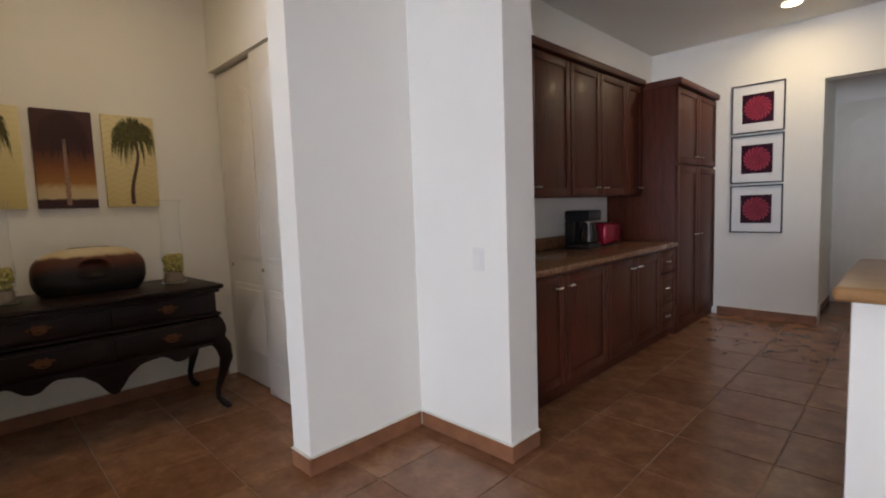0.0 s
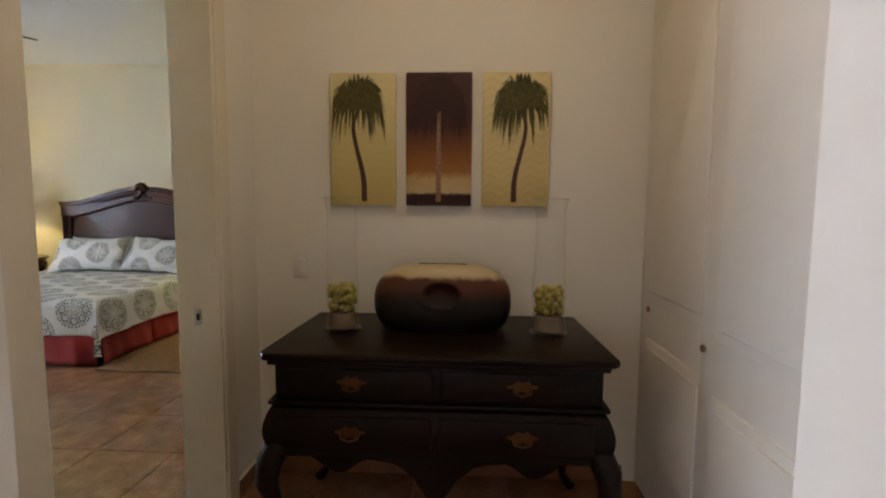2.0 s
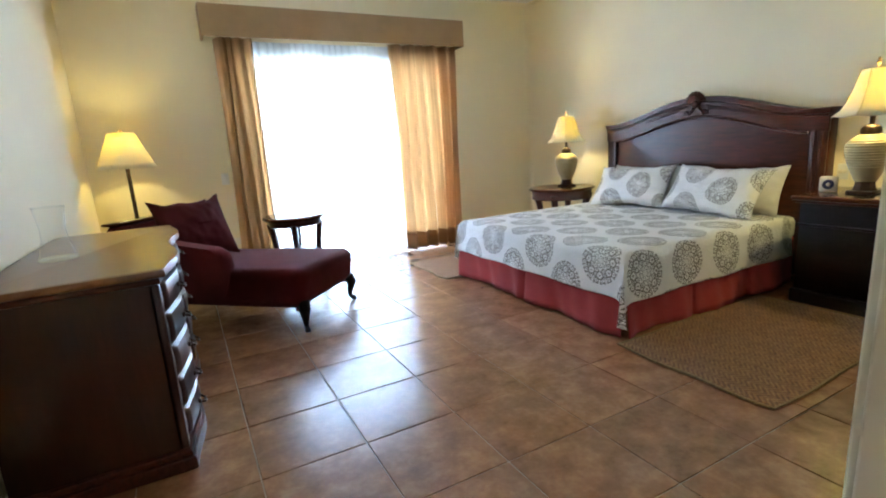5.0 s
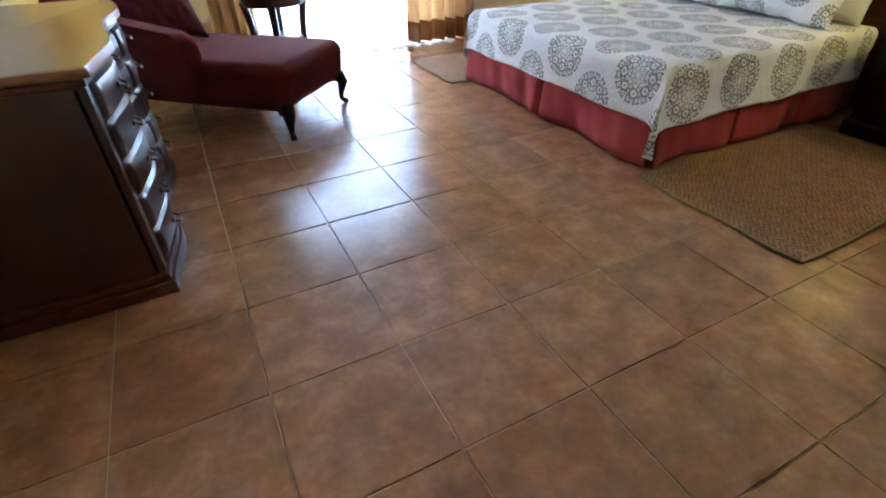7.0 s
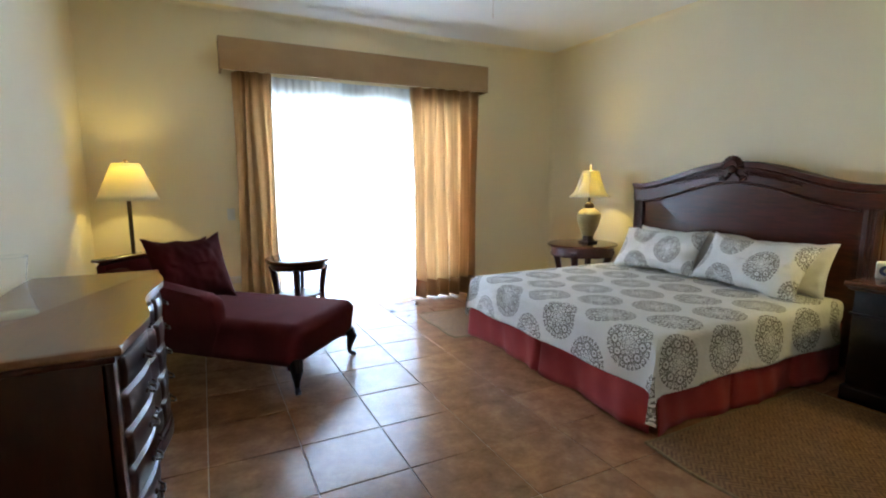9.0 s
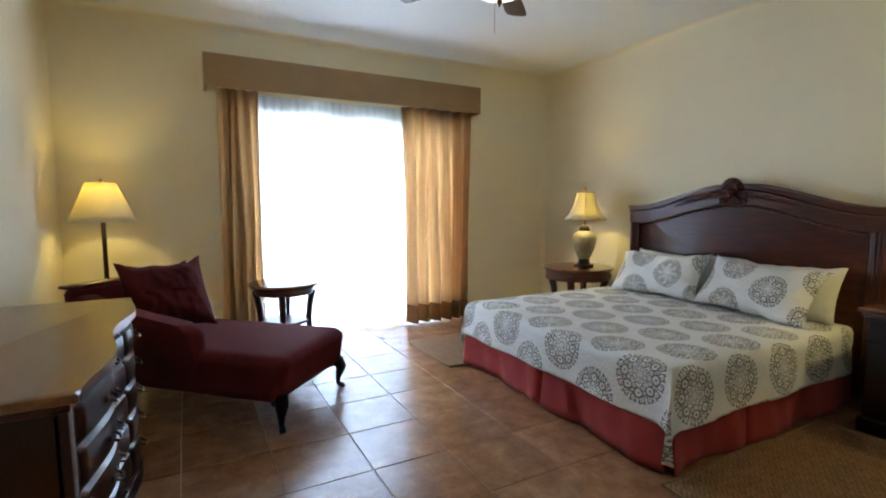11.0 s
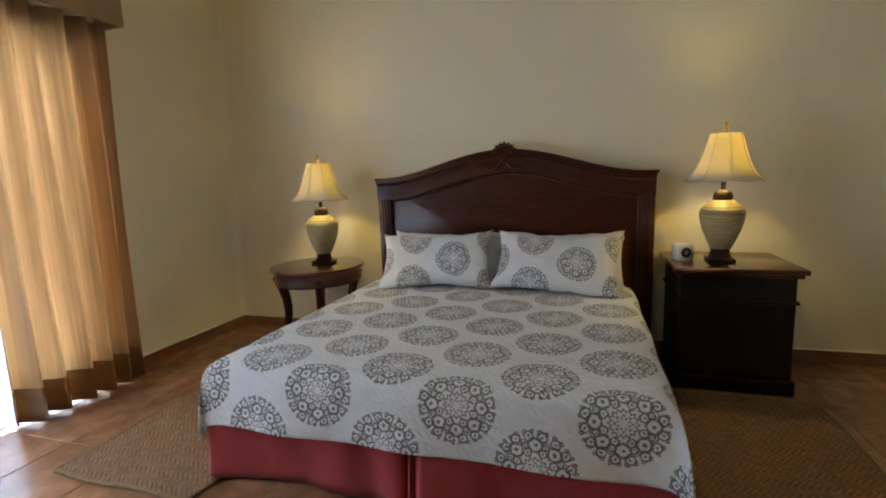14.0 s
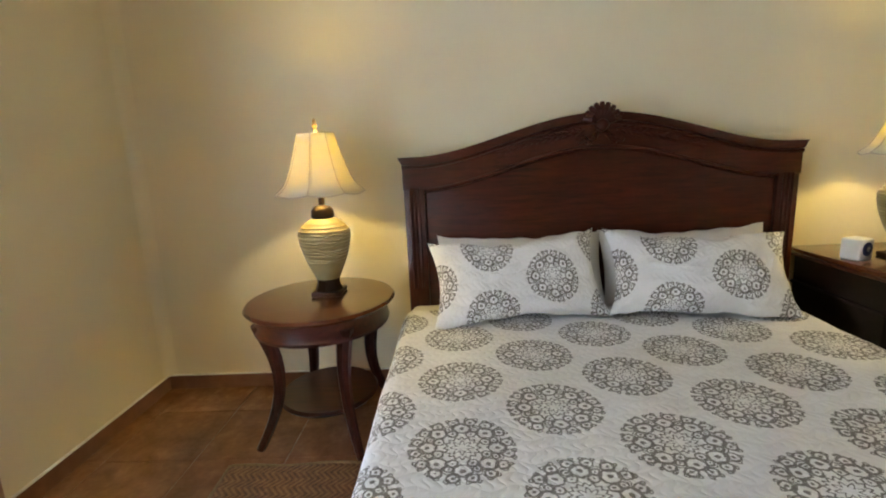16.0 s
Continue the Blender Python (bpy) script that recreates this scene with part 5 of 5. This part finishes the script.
def coffee_maker():
    e = thing("coffee_maker", (-1.98, 3.64, 0.866), "black drip coffee maker on the counter", "coffee maker")
    B().box(-0.11, 0.12, -0.10, 0.10, 0.0, 0.045, 0.012).box(-0.11, -0.02, -0.10, 0.10, 0.045, 0.23, 0.012).box(-0.11, 0.12, -0.10, 0.10, 0.23, 0.315, 0.014).done("body", BLACK, e)
    B().lathe([(0.062, 0.047), (0.072, 0.06), (0.074, 0.13), (0.055, 0.19), (0.055, 0.215)], 28, Matrix.Translation((0.055, 0, 0))).done("carafe", plain("dark glass", (0.02, 0.015, 0.012), 0.08), e)


def toaster():
    e = thing("toaster", (-1.95, 3.97, 0.866), "shiny red toaster on the kitchen counter", "toaster")
    B().box(-0.09, 0.09, -0.14, 0.14, 0.012, 0.20, 0.04, 4).done("body", RED, e)
    B().box(-0.085, 0.085, -0.135, 0.135, 0.0, 0.0125, 0.004).box(-0.035, -0.015, -0.1, 0.1, 0.199, 0.203).box(0.015, 0.035, -0.1, 0.1, 0.199, 0.203).done("trim", BLACK, e)


coffee_maker()
toaster()


def framed_print(z0):
    e = thing("framed_print", (-1.18, YK, z0), "black framed print of a crimson bloom with white mat", "picture", "framed prints")
    w, h, t = 0.215, 0.455, 0.012
    B().box(-w, w, -0.012, -0.002, 0, h).done("mat", plain("white mat board", (0.78, 0.77, 0.74), 0.7, var=0.02), e)
    f = B().box(-w - t, -w, -0.026, -0.002, -t, h + t, 0.002).box(w, w + t, -0.026, -0.002, -t, h + t, 0.002).box(-w, w, -0.026, -0.002, -t, 0, 0.002).box(-w, w, -0.026, -0.002, h, h + t, 0.002)
    f.done("frame", BLACK, e)
    B().box(-0.135, 0.135, -0.0135, -0.0125, 0.085, h - 0.085).done("print", PRINT, e)


qn = Net("crimson bloom print")
qc = qn.coords()
qs = qn.node("ShaderNodeSeparateXYZ", Vector=qc)
qx, qz = qs.outputs[0], qn.m("SUBTRACT", qs.outputs[2], 0.228)
qr = qn.m("SQRT", qn.m("ADD", qn.m("MULTIPLY", qx, qx), qn.m("MULTIPLY", qz, qz)))
qa = qn.m("ARCTAN2", qz, qx)
petal = qn.m("ABSOLUTE", qn.m("SINE", qn.m("ADD", qn.m("MULTIPLY", qa, 9.0), qn.m("MULTIPLY", qr, 60.0))))
inside = qn.m("LESS_THAN", qr, qn.m("MULTIPLY_ADD", petal, 0.012, 0.108))
PRINT = qn.set(Base_Color=qn.mix(inside, (0.035, 0.006, 0.018), qn.ramp(qn.m("MULTIPLY", petal, qn.noise(40, qc, 3)), [(0.1, (0.14, 0.012, 0.03)), (0.6, (0.38, 0.04, 0.07))])), Roughness=0.25)
for z in (1.89, 1.39, 0.89):
    framed_print(z)


def island():
    e = thing("kitchen_island", (0, 0, 0), "white plastered island with rounded wooden counter", "island")
    B().box(-0.15, 1.9, 2.05, 2.75, 0.0, 0.905, 0.01).done("body", HALLW, e)
    B().box(-0.19, 1.96, 1.94, 2.85, 0.906, 0.955, 0.018, 3).done("counter", BUTCHER, e)


island()
dl = thing("downlight", (-0.83, 5.10, HK), "round recessed ceiling downlight, lit", "lamp", "recessed downlights")
B().lathe([(0.095, -0.006), (0.10, -0.001), (0.075, -0.0005), (0.072, -0.004)], 32).done("ring", PLASTIC, dl)
gn = Net("lit lamp glass")
LIT = gn.set(Base_Color=(0.9, 0.85, 0.7), Emission_Color=(1.0, 0.82, 0.52, 1), Emission_Strength=12.0)
B().lathe([(0.070, -0.012), (0.071, -0.0055)], 28).done("lens", LIT, dl)
copy_thing(dl, Matrix.Translation((-2.75, 0.55, H)))


# ---- floor tiles, last ----
P = 0.4345
GX, GY = -3.4775, -2.633
floor = structure("floor", GROUT, (XW - 0.2, XL + 0.2, YS - 0.2, 7.3, -0.12, -0.0045), label="terracotta ceramic tile floor with brown grout")


def tile_mesh(w, d):
    b = B()
    g = 0.0026
    b.box(g, w - g, g, d - g, -0.010, 0.0, 0.0016, 1)
    bmesh.ops.recalc_face_normals(b.b, faces=b.b.faces)
    me = bpy.data.meshes.new("tile")
    b.b.to_mesh(me)
    b.b.free()
    me.materials.append(TILE)
    return me


whole = tile_mesh(P, P)
rest = B()
areas = [(XW, XE, YS, -0.45), (XB, -1.46, -0.45, 1.9), (-1.46, 0.4, -0.45, YK + 1.3)]
i0, i1 = math.floor((XW - GX) / P), math.ceil((XL - GX) / P)
j0, j1 = math.floor((YS - GY) / P), math.ceil((7.3 - GY) / P)
count = 0
for i in range(i0, i1):
    for j in range(j0, j1):
        x, y = GX + i * P, GY + j * P
        cx, cy = x + P / 2, y + P / 2
        if any(a - P / 2 < cx < c + P / 2 and b - P / 2 < cy < d + P / 2 for a, c, b, d in areas) and count < 330:
            ob = new("tile", whole)
            ob.location = (x, y, 0.0006 * noise.noise(Vector((i * 3.1, j * 2.7, 0))))
            ob.parent = floor
            count += 1
        else:
            rest.box(x + 0.0026, x + P - 0.0026, y + 0.0026, y + P - 0.0026, -0.010, 0.0)
rest.done("tile_field", TILE, floor, smooth=False, kind="stuff")
